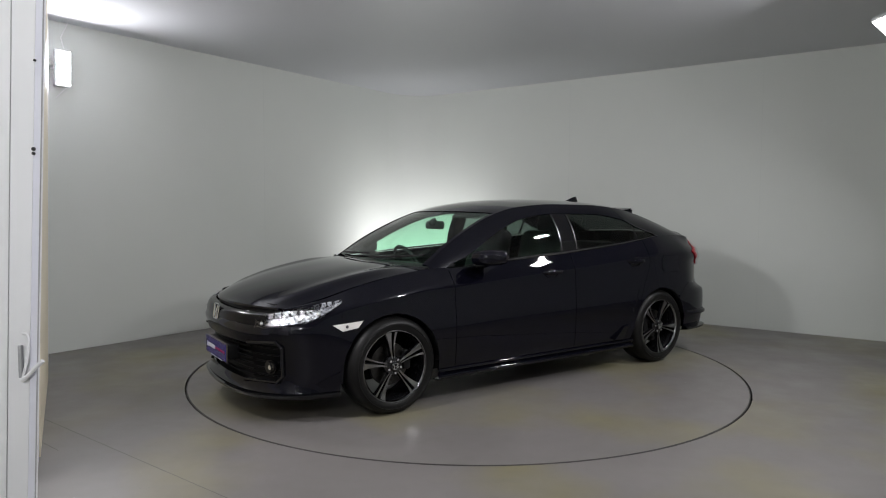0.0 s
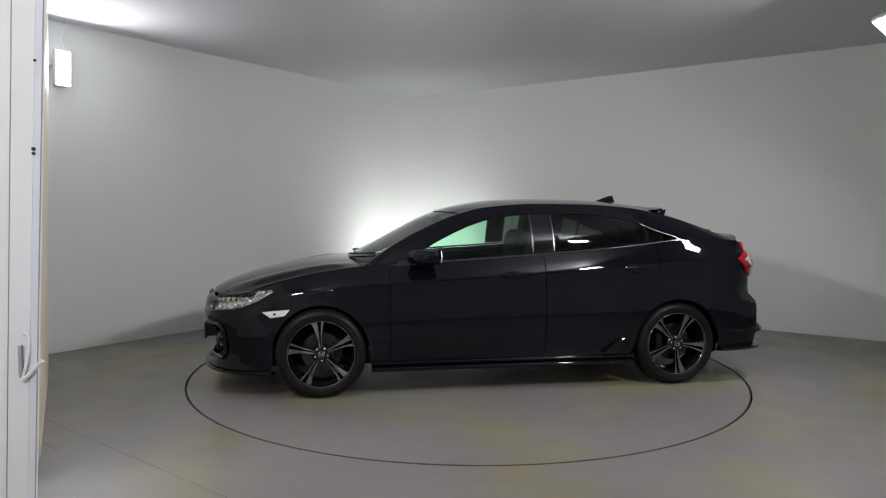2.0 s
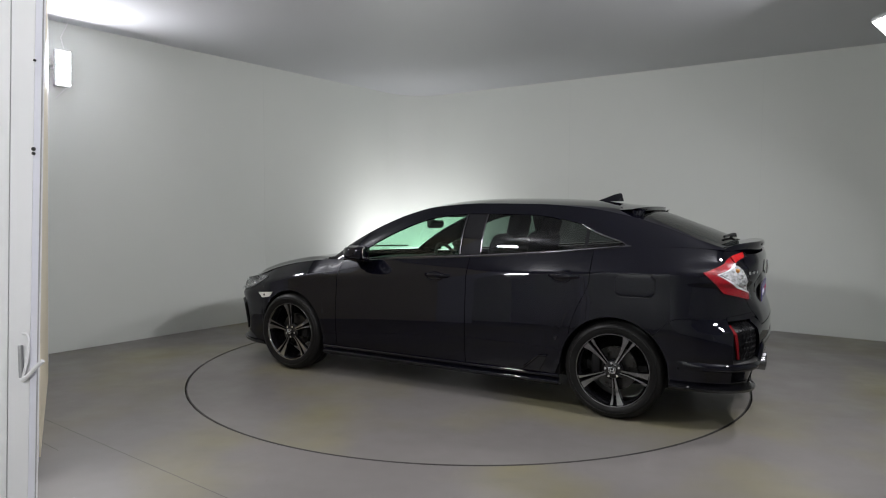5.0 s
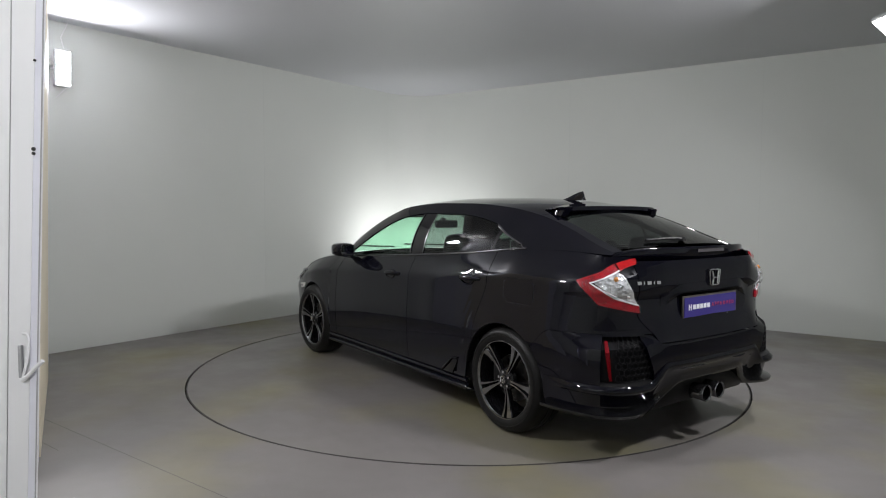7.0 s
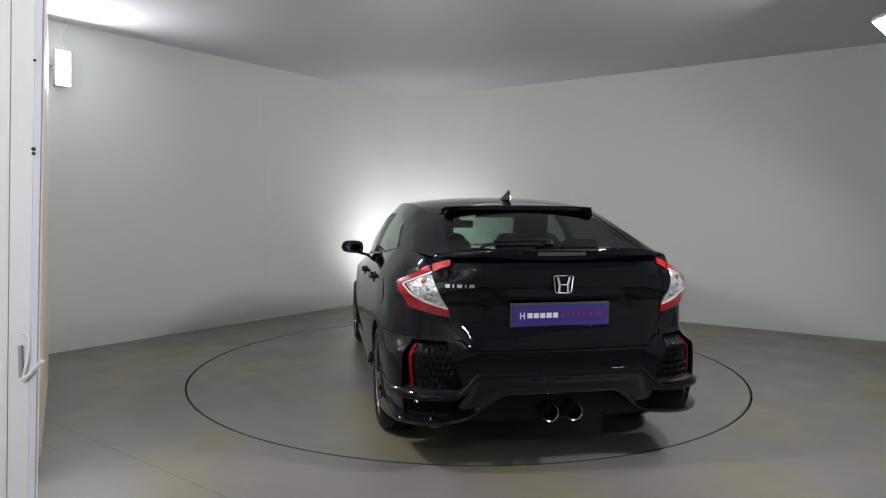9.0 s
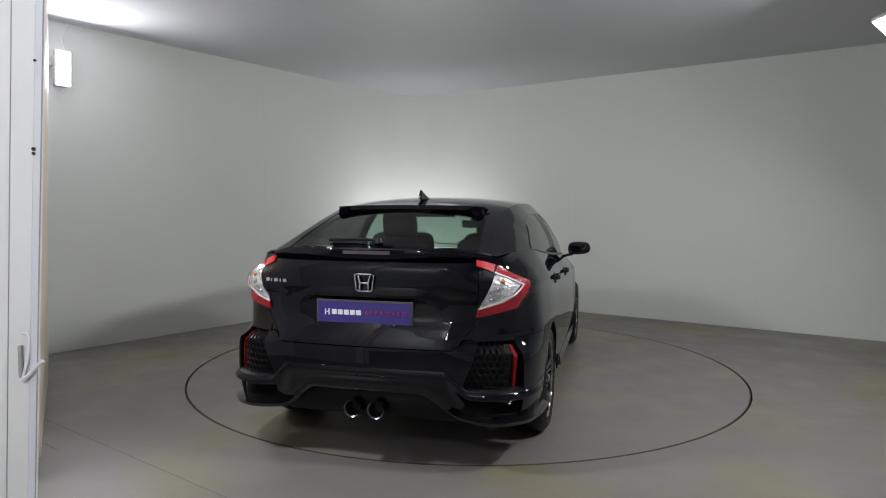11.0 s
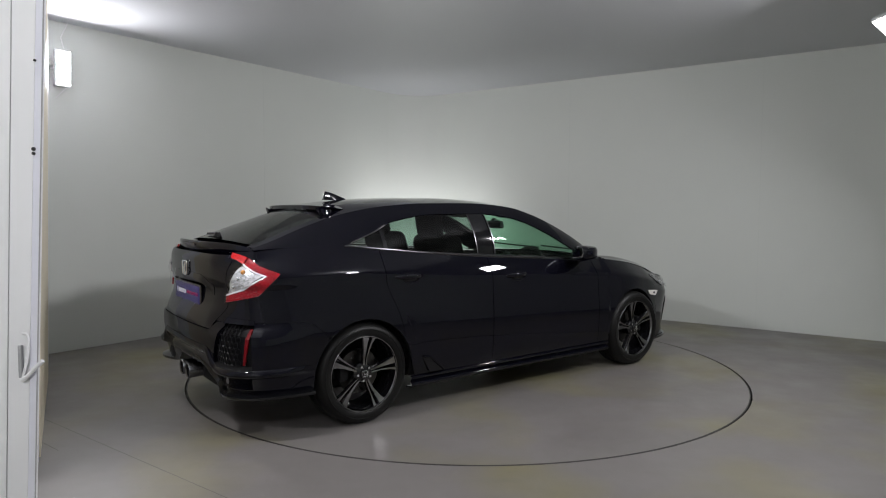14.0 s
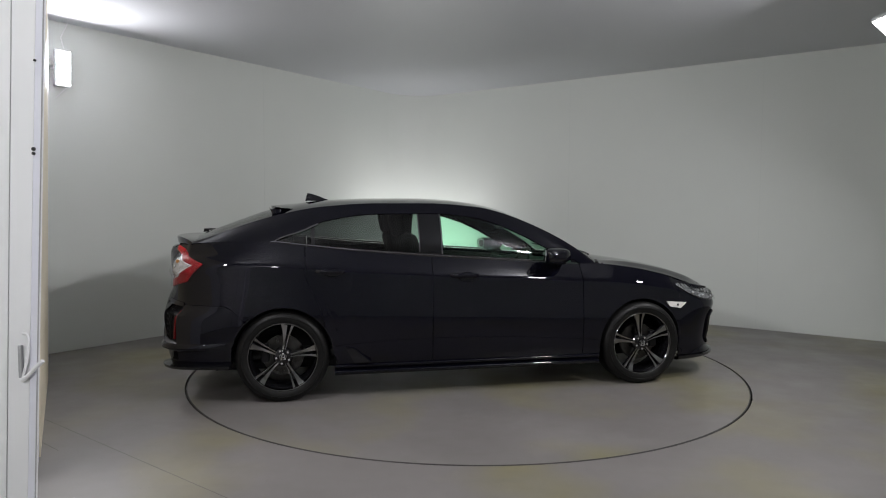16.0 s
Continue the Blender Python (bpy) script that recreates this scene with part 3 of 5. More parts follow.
def bonnet(q, w, out=0.0):
    """q from 0 at the scuttle to 1 at the nose, w across."""
    q, w = np.broadcast_arrays(np.asarray(q, float), np.asarray(w, float))
    xm, xs = 1.15 + q * (2.19 - 1.15), 0.985 + q * (1.99 - 0.985)
    a = np.abs(w)
    zm = curve((0, 0.958), (0.13, 0.947), (0.38, 0.912), (0.63, 0.862), (0.82, 0.808), (0.93, 0.764), (1, 0.724))(q)
    zs = TOPZ(xs)
    crown = 0.018 * np.exp(-((a - 0.80) / 0.10) ** 2) * smooth(q, 0.0, 0.3) * (1 - smooth(q, 0.8, 1.0))
    return np.stack([xm + (xs - xm) * a ** 2.2, w * TOPY(xs), zm + (zs - zm) * a ** 2.6 + crown + out], -1)


# ---- the car: panel builders ----
def grid_bm(g, mirror=False, bm=None):
    g = np.array(g, float)
    if mirror:
        g = g * np.array([1, -1, 1])
    rows, cols = g.shape[:2]
    mid = g[rows // 2, cols // 2]
    du, dv = g[rows // 2, min(cols // 2 + 1, cols - 1)] - g[rows // 2, cols // 2 - 1], g[min(rows // 2 + 1, rows - 1), cols // 2] - g[rows // 2 - 1, cols // 2]
    flip = np.dot(np.cross(du, dv), mid - np.array([np.clip(mid[0], -1.6, 1.6), 0, 0.55])) < 0
    bm = bm or bmesh.new()
    vs = [[bm.verts.new(p) for p in row] for row in g]
    for i in range(rows - 1):
        for j in range(cols - 1):
            q = (vs[i][j], vs[i][j + 1], vs[i + 1][j + 1], vs[i + 1][j])
            bm.faces.new(q[::-1] if flip else q)
    return bm


def thick(bm, t):
    """Give a sheet a depth of t inwards."""
    old = list(bm.faces)
    bm.normal_update()
    edge = [e for e in bm.edges if e.is_boundary]
    inner = {}
    for v in list(bm.verts):
        inner[v] = bm.verts.new(v.co - v.normal * t)
    for f in old:
        bm.faces.new([inner[v] for v in reversed(f.verts)])
    for e in edge:
        f = e.link_faces[0]
        a, b = e.verts
        for lp in f.loops:
            if lp.vert == a and lp.link_loop_next.vert == b:
                bm.faces.new((b, a, inner[a], inner[b]))
                break
            if lp.vert == b and lp.link_loop_next.vert == a:
                bm.faces.new((a, b, inner[b], inner[a]))
                break
    return bm


def panel(name, g, material, parent, mirror=False, depth=0.010, label="", angle=40):
    bm = grid_bm(g, mirror)
    if depth:
        thick(bm, depth)
    return part(name, bm, material, parent, label, True, angle)


def ruled(low, high, n):
    """n rows between two lines of points."""
    low, high = np.array(low), np.array(high)
    return np.array([low + (high - low) * t for t in np.linspace(0, 1, n)])


def skin(us, zlow, zhigh, n, out=0.0):
    """A patch of body() between two height lines."""
    us = np.asarray(us, float)
    zl, zh = np.broadcast_to(zlow, us.shape), np.broadcast_to(zhigh, us.shape)
    return np.array([body(us, zl + (zh - zl) * t, out) for t in np.linspace(0, 1, n)])


def strip(low, high, n=8, m=5, out=0.004):
    """A patch of body() between two lines of (u, z)."""
    def along(line, t):
        line = np.array(line, float)
        k = np.linspace(0, 1, len(line))
        return np.interp(t, k, line[:, 0]), np.interp(t, k, line[:, 1])
    t = np.linspace(0, 1, n)
    (ul, zl), (uh, zh) = along(low, t), along(high, t)
    return np.array([body(ul + (uh - ul) * s, zl + (zh - zl) * s, out) for s in np.linspace(0, 1, m)])


def arch_z(x, ax):
    return HUB_Z + np.sqrt(np.maximum(ARCH_R ** 2 - (np.asarray(x, float) - ax) ** 2, 0))


def seam_z(x):
    """The seam between rear quarter and bumper."""
    return 0.45 + 0.235 * smooth(-np.asarray(x, float), 1.45, 1.75)


def door_end(t):
    """The rear door's trailing edge, from the arch (t = 0) to the waist (1)."""
    return -1.06 - 0.13 * float(smooth(t, 0.0, 0.6))


def cos_space(a, b, n):
    return a + (b - a) * (1 - np.cos(np.linspace(0, math.pi, n))) / 2


SIDES = (("left", False), ("right", True))
GAP = 0.0025
SILL_TOP = 0.250


def build_sides(car):
    for _, mir in SIDES:
        # front wing
        xs = np.concatenate([np.linspace(0.865, AX_F - ARCH_R, 6)[:-1], cos_space(AX_F - ARCH_R, AX_F + ARCH_R, 36), [1.715]])
        low = np.where(np.abs(xs - AX_F) < ARCH_R - 1e-6, arch_z(xs, AX_F), np.where(xs < AX_F, SILL_TOP, 0.24))
        wing = panel("front_wing", skin(u_x(xs), low, TOPZ(xs), 44), M_PAINT, car, mir)
        # doors
        xs = np.linspace(0.865 - GAP * 2, -0.295 + GAP, 30)
        door = panel("front_door", skin(u_x(xs), SILL_TOP, TOPZ(xs) - 0.002, 52), M_PAINT, car, mir)
        handle_on(door, -0.06, 0.862, mir)
        xs = np.concatenate([np.linspace(-0.295 - GAP, AX_R + ARCH_R, 20)[:-1], np.linspace(AX_R + ARCH_R - 0.0005, -1.06, 12)])
        rows = []
        for t in np.linspace(0, 1, 52):
            xr = xs + (door_end(t) + 1.06) * smooth(-xs, 0.55, 1.06)
            low = np.where(xr < AX_R + ARCH_R, arch_z(xr, AX_R), SILL_TOP)
            rows.append(body(u_x(xr), low + (TOPZ(xr) - 0.002 - low) * t))
        rear = panel("rear_door", np.array(rows), M_PAINT, car, mir)
        handle_on(rear, -1.02, 0.905, mir)
        # rear quarter, round the corner to the tailgate
        xs = np.concatenate([np.linspace(-1.06 - GAP * 2, -1.35, 12)[:-1], cos_space(-1.35, AX_R - ARCH_R, 16)])
        tail = np.linspace(float(u_x(AX_R - ARCH_R)), float(u_rear(0.60)), 24)[1:]
        rows = []
        for t in np.linspace(0, 1, 52):
            xr = xs + (door_end(t) + 1.06) * (1 - smooth(-xs, 1.06, 1.55))
            z_end = 0.685 + 0.40 * t
            us = np.concatenate([u_x(xr), np.linspace(tail[0], float(u_rear(hatch_y(z_end))), len(tail))])
            px = np.interp(us, PARC, PXY[:, 0])
            low = np.maximum(np.where(np.abs(px - AX_R) < ARCH_R, arch_z(px, AX_R), 0), np.where(px < AX_R - 0.12, seam_z(px), 0))
            rows.append(body(us, low + (TOPZ(px) - low) * t))
        quarter = panel("rear_quarter", np.array(rows), M_PAINT, car, mir)
        if not mir:
            # fuel flap with its rounded rim, in a dark shut line
            x0, x1, z0, z1 = -1.36, -1.60, 0.800, 0.940
            us = np.linspace(float(u_x(x0)), float(u_x(x1)), 14)
            e = np.minimum(np.linspace(0, 1, 14), np.linspace(1, 0, 14))
            dip = 0.022 * (1 - np.clip(e / 0.13, 0, 1)) ** 2
            flap_rows = [body(us, z0 + dip + (z1 - z0 - 2 * dip) * t, 0.0035 - 0.0025 * (abs(2 * t - 1) ** 6)) for t in np.linspace(0, 1, 12)]
            panel("fuel_flap", np.array(flap_rows), M_PAINT, quarter, False, 0.006)
            for zz in (z0 - 0.003, z1 + 0.003):
                part("flap_gap", bar_bm([body(u, zz, 0.0) for u in us[1:-1]], 0.003, 6), M_GLOSS, quarter)
            for ue in (us[0] - 0.003, us[-1] + 0.003):
                part("flap_gap", bar_bm([body(ue, zz, 0.0) for zz in np.linspace(z0 + 0.02, z1 - 0.02, 6)], 0.003, 6), M_GLOSS, quarter)
        # dark inner skin behind the shut lines
        xs = np.linspace(0.95, -0.98, 20)
        panel("door_lining", skin(u_x(xs), 0.24, TOPZ(xs) - 0.03, 8, -0.05), M_CABIN, car, mir, 0.01)
        # sill, with its lower blade and upswept rear fin
        xs = np.linspace(AX_F - ARCH_R - 0.004, AX_R + ARCH_R + 0.006, 26)
        rows = [body(u_x(xs), z, o) for z, o in ((0.249, -0.010), (0.248, 0.004), (0.243, 0.013), (0.235, 0.017), (0.226, 0.014), (0.216, 0.006), (0.209, 0.006), (0.205, 0.018), (0.199, 0.027),
                                                (0.190, 0.031), (0.180, 0.029), (0.172, 0.018), (0.166, -0.04))]
        sill = panel("sill_skirt", np.array(rows), M_PAINT, car, mir, 0.008, angle=75)
        bm = grid_bm(ruled(body(u_x([-0.74, -0.80, -0.86]), 0.262, 0.022), body(u_x([-0.85, -0.885, -0.915]), 0.36, 0.004), 4), mir)
        fin = part("skirt_fin", thick(bm, 0.012), M_GLOSS, sill)
        rim = [p * np.array([1, -1 if mir else 1, 1]) for p in (body(float(u_x(-0.74)), 0.262, 0.028), body(float(u_x(-0.80)), 0.312, 0.018), body(float(u_x(-0.855)), 0.362, 0.008), body(float(u_x(-0.915)), 0.372, 0.006))]
        part("fin_rim", bar_bm(rim, 0.006, 8), M_PAINT, fin)
        # arch lips
        for ax in (AX_F, AX_R):
            aa = np.linspace(radians(4 if ax > 0 else 8), radians(176 if ax > 0 else 165), 40)
            px, pz = ax + ARCH_R * np.cos(aa), HUB_Z + ARCH_R * np.sin(aa)
            outer = body(u_x(px), pz, -0.001)
            inner = outer.copy()
            inner[:, 1] -= 0.055
            inner[:, 0] = ax + (ARCH_R + 0.012) * np.cos(aa)
            inner[:, 2] = HUB_Z + (ARCH_R + 0.012) * np.sin(aa)
            g = ruled(outer, inner, 3)
            part("arch_lip", thick(grid_bm(g, mir), 0.004), M_PLASTIC, car)
            # liner
            bm = bmesh.new()
            aa = np.linspace(math.radians(-12), math.radians(192), 30)
            ring = [[(ax + r * math.cos(a), y * (-1 if mir else 1), HUB_Z + r * math.sin(a)) for a in aa] for r, y in ((ARCH_R + 0.014, 0.80), (ARCH_R + 0.014, 0.56), (0.02, 0.56))]
            part("wheel_liner", grid_bm(np.array(ring), False, bm), M_PLASTIC, car)


def handle_on(door, x, z, mir):
    s = -1 if mir else 1
    p = body(float(u_x(x)), z)
    cup = bmesh.new()
    bmesh.ops.create_uvsphere(cup, u_segments=20, v_segments=10, radius=1, matrix=Matrix.Translation((p[0] + 0.02, s * (p[1] - 0.004), z - 0.008)) @ Matrix.Diagonal((0.062, 0.010, 0.030, 1)))
    part("handle_cup", cup, M_GLOSS, door)
    rim = [Vector((p[0] + 0.02 + 0.064 * math.cos(a), s * (float(body(float(u_x(p[0] + 0.02 + 0.064 * math.cos(a))), z - 0.008 + 0.031 * math.sin(a))[1]) + 0.001), z - 0.008 + 0.031 * math.sin(a))) for a in np.linspace(0, 2 * math.pi, 25)]
    part("cup_rim", bar_bm(rim, 0.0055, 8), M_PAINT, door)
    rows = []
    for k in range(17):
        t = -1 + k / 8
        bow = 0.036 * (1 - abs(t) ** 3.5) - 0.004
        yb = float(body(float(u_x(p[0] + 0.108 * t)), z + 0.004)[1])
        hz, hy = 0.017 * (1 - 0.45 * abs(t) ** 3), 0.009 * (1 - 0.3 * abs(t) ** 3)
        rows.append([(p[0] + 0.108 * t, s * (yb + bow + hy * math.cos(a)), z + 0.004 + hz * math.sin(a)) for a in np.linspace(0, 2 * math.pi, 15)])
    part("door_handle", grid_bm(np.array(rows), False), M_PAINT, door, "", True, 80)


def build_glasshouse(car):
    for _, mir in SIDES:
        # pillars and rail above the side glass
        xs = np.linspace(1.0, -1.97, 90)
        vt = np.where(xs > 0.86, 0.02, np.where(xs < -1.42, 0.0, v_top(xs)))
        vt = np.where(xs < -1.36, vt * (1 - smooth(-xs, 1.36, 1.44)), vt)
        g = np.array([cabin(xs, vt + (1 - vt) * t) for t in np.linspace(0, 1, 8)])
        panel("roof_rail", g, M_PAINT, car, mir, 0.012)
        v0 = 0.055

        def pane(name, x0, x1, material, n=18, label=""):
            x = np.linspace(x0, x1, n)
            v1 = v_top(x)
            v1 = np.maximum(v1 * (1 - smooth(-x, 1.36, 1.44)), v0 + 0.004)
            g = np.array([cabin(x, v0 + (v1 - v0) * t, -0.004) for t in np.linspace(0, 1, 9)])
            return panel(name, g, material, car, mir, 0, label)
        pane("front_side_window", 0.80, -0.205, M_GLASS, 26, "clear green-tinted side window")
        pane("mirror_sail", 0.86, 0.80, M_GLOSS, 4)
        pane("door_post", -0.205, -0.375, M_GLOSS, 6)
        pane("rear_side_window", -0.375, -1.125, M_PRIVACY, 22, "dark privacy side window")
        pane("window_divider", -1.125, -1.15, M_GLOSS, 3)
        pane("quarter_window", -1.15, -1.415, M_PRIVACY, 10, "small dark quarter window")
        for xa in (-0.375, -0.21):
            g = np.array([cabin([xa, xa - 0.004, xa - 0.008], t, 0.002) for t in np.linspace(0.06, float(v_top(xa)) - 0.01, 8)])
            panel("post_trim", g, M_SATINDARK, car, mir, 0.004)
        # bright strip along the shoulder, kicking up at its rear end
        x = np.linspace(0.62, -1.43, 50)
        g = np.array([cabin(x, 0.0 + v, o) for v, o in ((0.0, 0.002), (0.010, 0.005), (0.032, 0.005), (0.045, 0.0))])
        panel("waist_strip", g, M_SATINDARK, car, mir, 0.003, "satin chrome waist strip")
        # window edge trim in paler metal, which stands in for lamp reflections on gloss
        x = np.linspace(-1.10, -1.43, 12)
        zt = v_top(x) * (1 - smooth(-x, 1.36, 1.44))
        g = np.array([cabin(x, np.maximum(zt + d, 0.03), o) for d, o in ((-0.035, 0.003), (-0.02, 0.006), (0.0, 0.006), (0.012, 0.0))])
        panel("window_strip", g, M_SATINDARK, car, mir, 0.003)
    ws = np.linspace(-1, 1, 33)
    panel("windscreen", np.array([roof(x, ws * 0.965, -0.004) for x in np.linspace(1.15, 0.43, 18)]), M_GLASS, car, False, 0, "raked green-tinted windscreen")
    panel("roof_panel", np.array([roof(x, ws) for x in np.linspace(0.415, -1.43, 40)]), M_PAINT, car, False, 0.012)
    panel("rear_window", np.array([roof(x, ws * 0.90, -0.003) for x in np.linspace(-1.46, -1.99, 14)]), M_PRIVACY, car, False, 0, "sloping dark privacy rear window")
    for s in (1, -1):
        w = np.linspace(0.895, 1.0, 5) * s
        panel("tailgate_rail", np.array([roof(x, w) for x in np.linspace(-1.435, -2.02, 14)]), M_PAINT, car, False, 0.012)
        w = np.linspace(0.955, 1.0, 4) * s
        panel("screen_pillar", np.array([roof(x, w) for x in np.linspace(1.17, 0.42, 16)]), M_PAINT, car, False, 0.012)
    # header strip and scuttle
    panel("scuttle", np.array([[*map(lambda w: (1.235 - 0.17 * w * w - 0.03 * t, w * 0.74, 0.938 - 0.018 * math.sin(t * 3.14) - 0.004 * abs(w)), np.linspace(-1, 1, 25))] for t in np.linspace(0, 3, 6) / 1.0 * 0.33 * 3]), M_PLASTIC, car, False, 0.01)
    # wipers
    for y0, y1 in ((0.10, 0.62), (-0.52, 0.02)):
        bm = bmesh.new()
        add_tube(bm, [roof(1.14 - 0.05 * t, (y0 + (y1 - y0) * t) / 0.70, 0.014) for t in np.linspace(0, 1, 8)], 0.007, 6)
        part("wiper_blade", bm, M_PLASTIC, car)
    # roof spoiler over the rear window
    ws = np.linspace(-0.475, 0.475, 29)
    top, mid, edge, back, low, root = [], [], [], [], [], []
    for y in ws:
        e = abs(y / 0.475)
        top.append((-1.27, y, 1.383 - 0.045 * e ** 2.4))
        mid.append((-1.37, y, 1.374 - 0.028 * e ** 2.4))
        edge.append((-1.452 + 0.045 * e ** 4, y, 1.366 - 0.010 * e ** 3))
        back.append((-1.449 + 0.045 * e ** 4, y, 1.346 - 0.012 * e ** 3))
        low.append((-1.40, y, 1.333 - 0.030 * e ** 2.4))
        root.append((-1.38, y, 1.325 - 0.045 * e ** 2.4))
    spoiler = panel("roof_spoiler", np.array([top, mid, edge, back, low, root]), M_PAINT, car, False, 0.004, angle=34)
    for s in (1, -1):
        rows = []
        for t in np.linspace(0, 1, 6):
            cx, cz = -1.405 + 0.012 * t, 1.352 - 0.052 * t
            rows.append([(cx + 0.048 * (1 - 0.25 * t) * math.copysign(abs(math.cos(a)) ** 0.6, math.cos(a)), s * (0.432 + 0.012 * t) + 0.040 * math.copysign(abs(math.sin(a)) ** 0.6, math.sin(a)), cz - 0.014 * abs(math.sin(a))) for a in np.linspace(0, 2 * math.pi, 21)])
        part("spoiler_end", grid_bm(np.array(rows)), M_PAINT, spoiler, "", True, 60)
    # antenna fin
    bm = bmesh.new()
    prof = [(-0.985, 0.0, 0.030), (-1.05, 0.024, 0.027), (-1.10, 0.044, 0.021), (-1.145, 0.058, 0.014), (-1.178, 0.063, 0.010), (-1.187, 0.036, 0.013), (-1.195, 0.0, 0.020)]
    base = float(MIDZ(-1.1)) + 0.002
    rows = []
    for f in np.linspace(-1, 1, 11):
        rows.append([(x, f * wd, base + 0.002 + h * (1 - abs(f) ** 2.4)) for x, h, wd in prof])
    part("antenna_fin", grid_bm(np.array(rows), False), M_PAINT, car, "", True, 80)


def front_edge(us):
    """The line along which the nose meets the bonnet."""
    t = np.asarray(us, float) / float(u_x(1.715))
    out = []
    for k, tt in enumerate(t):
        if tt < 0.62:
            out.append(bonnet(1.0, tt / 0.62))
        else:
            xx = 1.99 + (1.715 - 1.99) * (tt - 0.62) / 0.38
            out.append((xx, float(TOPY(xx)), float(TOPZ(xx))))
    return np.array(out)


def bar_bm(points, r=0.006, n=6):
    return add_tube(bmesh.new(), points, r, n)


def build_front(car):
    qs, ws = np.linspace(0.0, 1.0, 26), np.linspace(-1, 1, 41)
    panel("bonnet", np.array([bonnet(q, ws * 0.997) for q in qs]), M_PAINT, car, False, 0.012)
    ue = float(u_x(1.712))
    us = np.linspace(0, ue, 46)
    edge = front_edge(us)
    # splitter, lower mouth, bar and brow, each its own patch
    holder_ = holder_part("front_bumper", car)
    both = lambda g: np.concatenate([(g * np.array([1, -1, 1]))[:, :0:-1], g], 1)
    rows = np.array([body(us, 0.15, -0.10), body(us, 0.150, 0.0), body(us, 0.165, 0.016), body(us, 0.185, 0.012), body(us, 0.200, -0.03)])
    panel("splitter", both(rows), M_GLOSS, holder_, False, 0.006, angle=70)
    # outer cheeks
    uc = float(u_front(0.665))
    u2 = np.linspace(uc, ue, 22)
    for _, mir in SIDES:
        rows = [body(u2, z) for z in np.linspace(0.195, 0.70, 20)]
        e2 = front_edge(u2)
        pe = np.interp(u2, PARC, PXY[:, 0])
        kk = smooth(-pe, -1.95, -1.74)[:, None]
        base = rows[-1]
        for t in np.linspace(0.14, 1.0, 7):
            bowed = base + (e2 - base) * t + np.array([0.02, 0.016, 0.012]) * math.sin(t * 3.14)
            rows.append(bowed * (1 - kk) + body(u2, 0.70 + (TOPZ(pe) - 0.70) * t) * kk)
        panel("bumper_cheek", np.array(rows), M_PAINT, holder_, mir, 0.01)
        # side pocket: frame, dark hollow, mesh, fog lamp
        pu = [float(u_front(y)) for y in (0.46, 0.50, 0.58, 0.665)]
        hollow = strip([(pu[0] - 0.06, 0.18), (pu[3] + 0.02, 0.18)], [(pu[0], 0.50), (pu[3], 0.52)], 10, 6, -0.06)
        panel("pocket_back", hollow, M_MESH, holder_, mir, 0.004)
        loop = [(pu[0] + 0.00, 0.505), (pu[3] - 0.02, 0.520), (pu[3] + 0.018, 0.485), (pu[3] + 0.012, 0.30), (pu[3] - 0.03, 0.262), (pu[0] - 0.08, 0.25)]
        pts = [body(u, z, 0.006) * np.array([1, -1 if mir else 1, 1]) for u, z in loop]
        part("pocket_frame", bar_bm(pts, 0.013, 8), M_GLOSS, holder_)
        c = body(float(u_front(0.60)), 0.35, -0.02) * np.array([1, -1 if mir else 1, 1])
        bm = add_cyl(bmesh.new(), 0.042, 0.046, 0.03, Matrix.Translation(c) @ pose(0, 0, 0, 0, 90, (-1 if mir else 1) * 28), 24)
        fog = part("fog_lamp", bm, M_GLOSS, holder_)
        bm = add_cyl(bmesh.new(), 0.020, 0.014, 0.012, Matrix.Translation(c + np.array([0.014, 0.008 * (-1 if mir else 1), 0])) @ pose(0, 0, 0, 0, 90, (-1 if mir else 1) * 28), 24)
        part("fog_lens", bm, M_CHROME, fog)
        ring = [c + np.array([0.016 + 0.004 * math.sin(a), 0.036 * math.cos(a), 0.036 * math.sin(a)]) for a in np.linspace(0, 2 * math.pi, 21)]
        part("fog_ring", bar_bm(ring, 0.005, 6), M_GLOSS, fog)
        # hexagon mesh bars in the pocket
        for k in range(5):
            z = 0.285 + 0.045 * k
            p = [body(u, z, -0.045) * np.array([1, -1 if mir else 1, 1]) for u in np.linspace(pu[0] - 0.02, pu[3] - 0.01, 6)]
            part("mesh_bar", bar_bm(p, 0.005, 5), M_MESH, holder_)
    um = np.linspace(0, uc, 26)
    panel("lower_lip", both(np.array([body(um, z) for z in np.linspace(0.198, 0.255, 5)])), M_PAINT, holder_, False, 0.01)
    uin = np.linspace(0, float(u_front(0.44)), 18)
    panel("mouth_back", both(np.array([body(uin, z, -0.07) for z in np.linspace(0.18, 0.50, 6)])), M_MESH, holder_, False, 0.004)
    for k in range(6):
        z = 0.275 + 0.038 * k
        uu = np.linspace(0, float(u_front(0.43)), 8)
        g = body(uu, z, -0.03)
        pts = np.concatenate([(g * np.array([1, -1, 1]))[:0:-1], g])
        part("grille_slat", bar_bm(pts, 0.006, 5), M_MESH, holder_)
    panel("bumper_bar", both(np.array([body(um, z) for z in np.linspace(0.500, 0.615, 9)])), M_PAINT, holder_, False, 0.02)
    # upper grille: dark back, wing-shaped gloss bar, slats
    ug = np.linspace(0, float(u_front(0.60)), 24)
    panel("grille_back", both(np.array([body(ug, z, -0.05) for z in np.linspace(0.60, 0.74, 6)])), M_MESH, holder_, False, 0.004)
    eg = front_edge(ug)
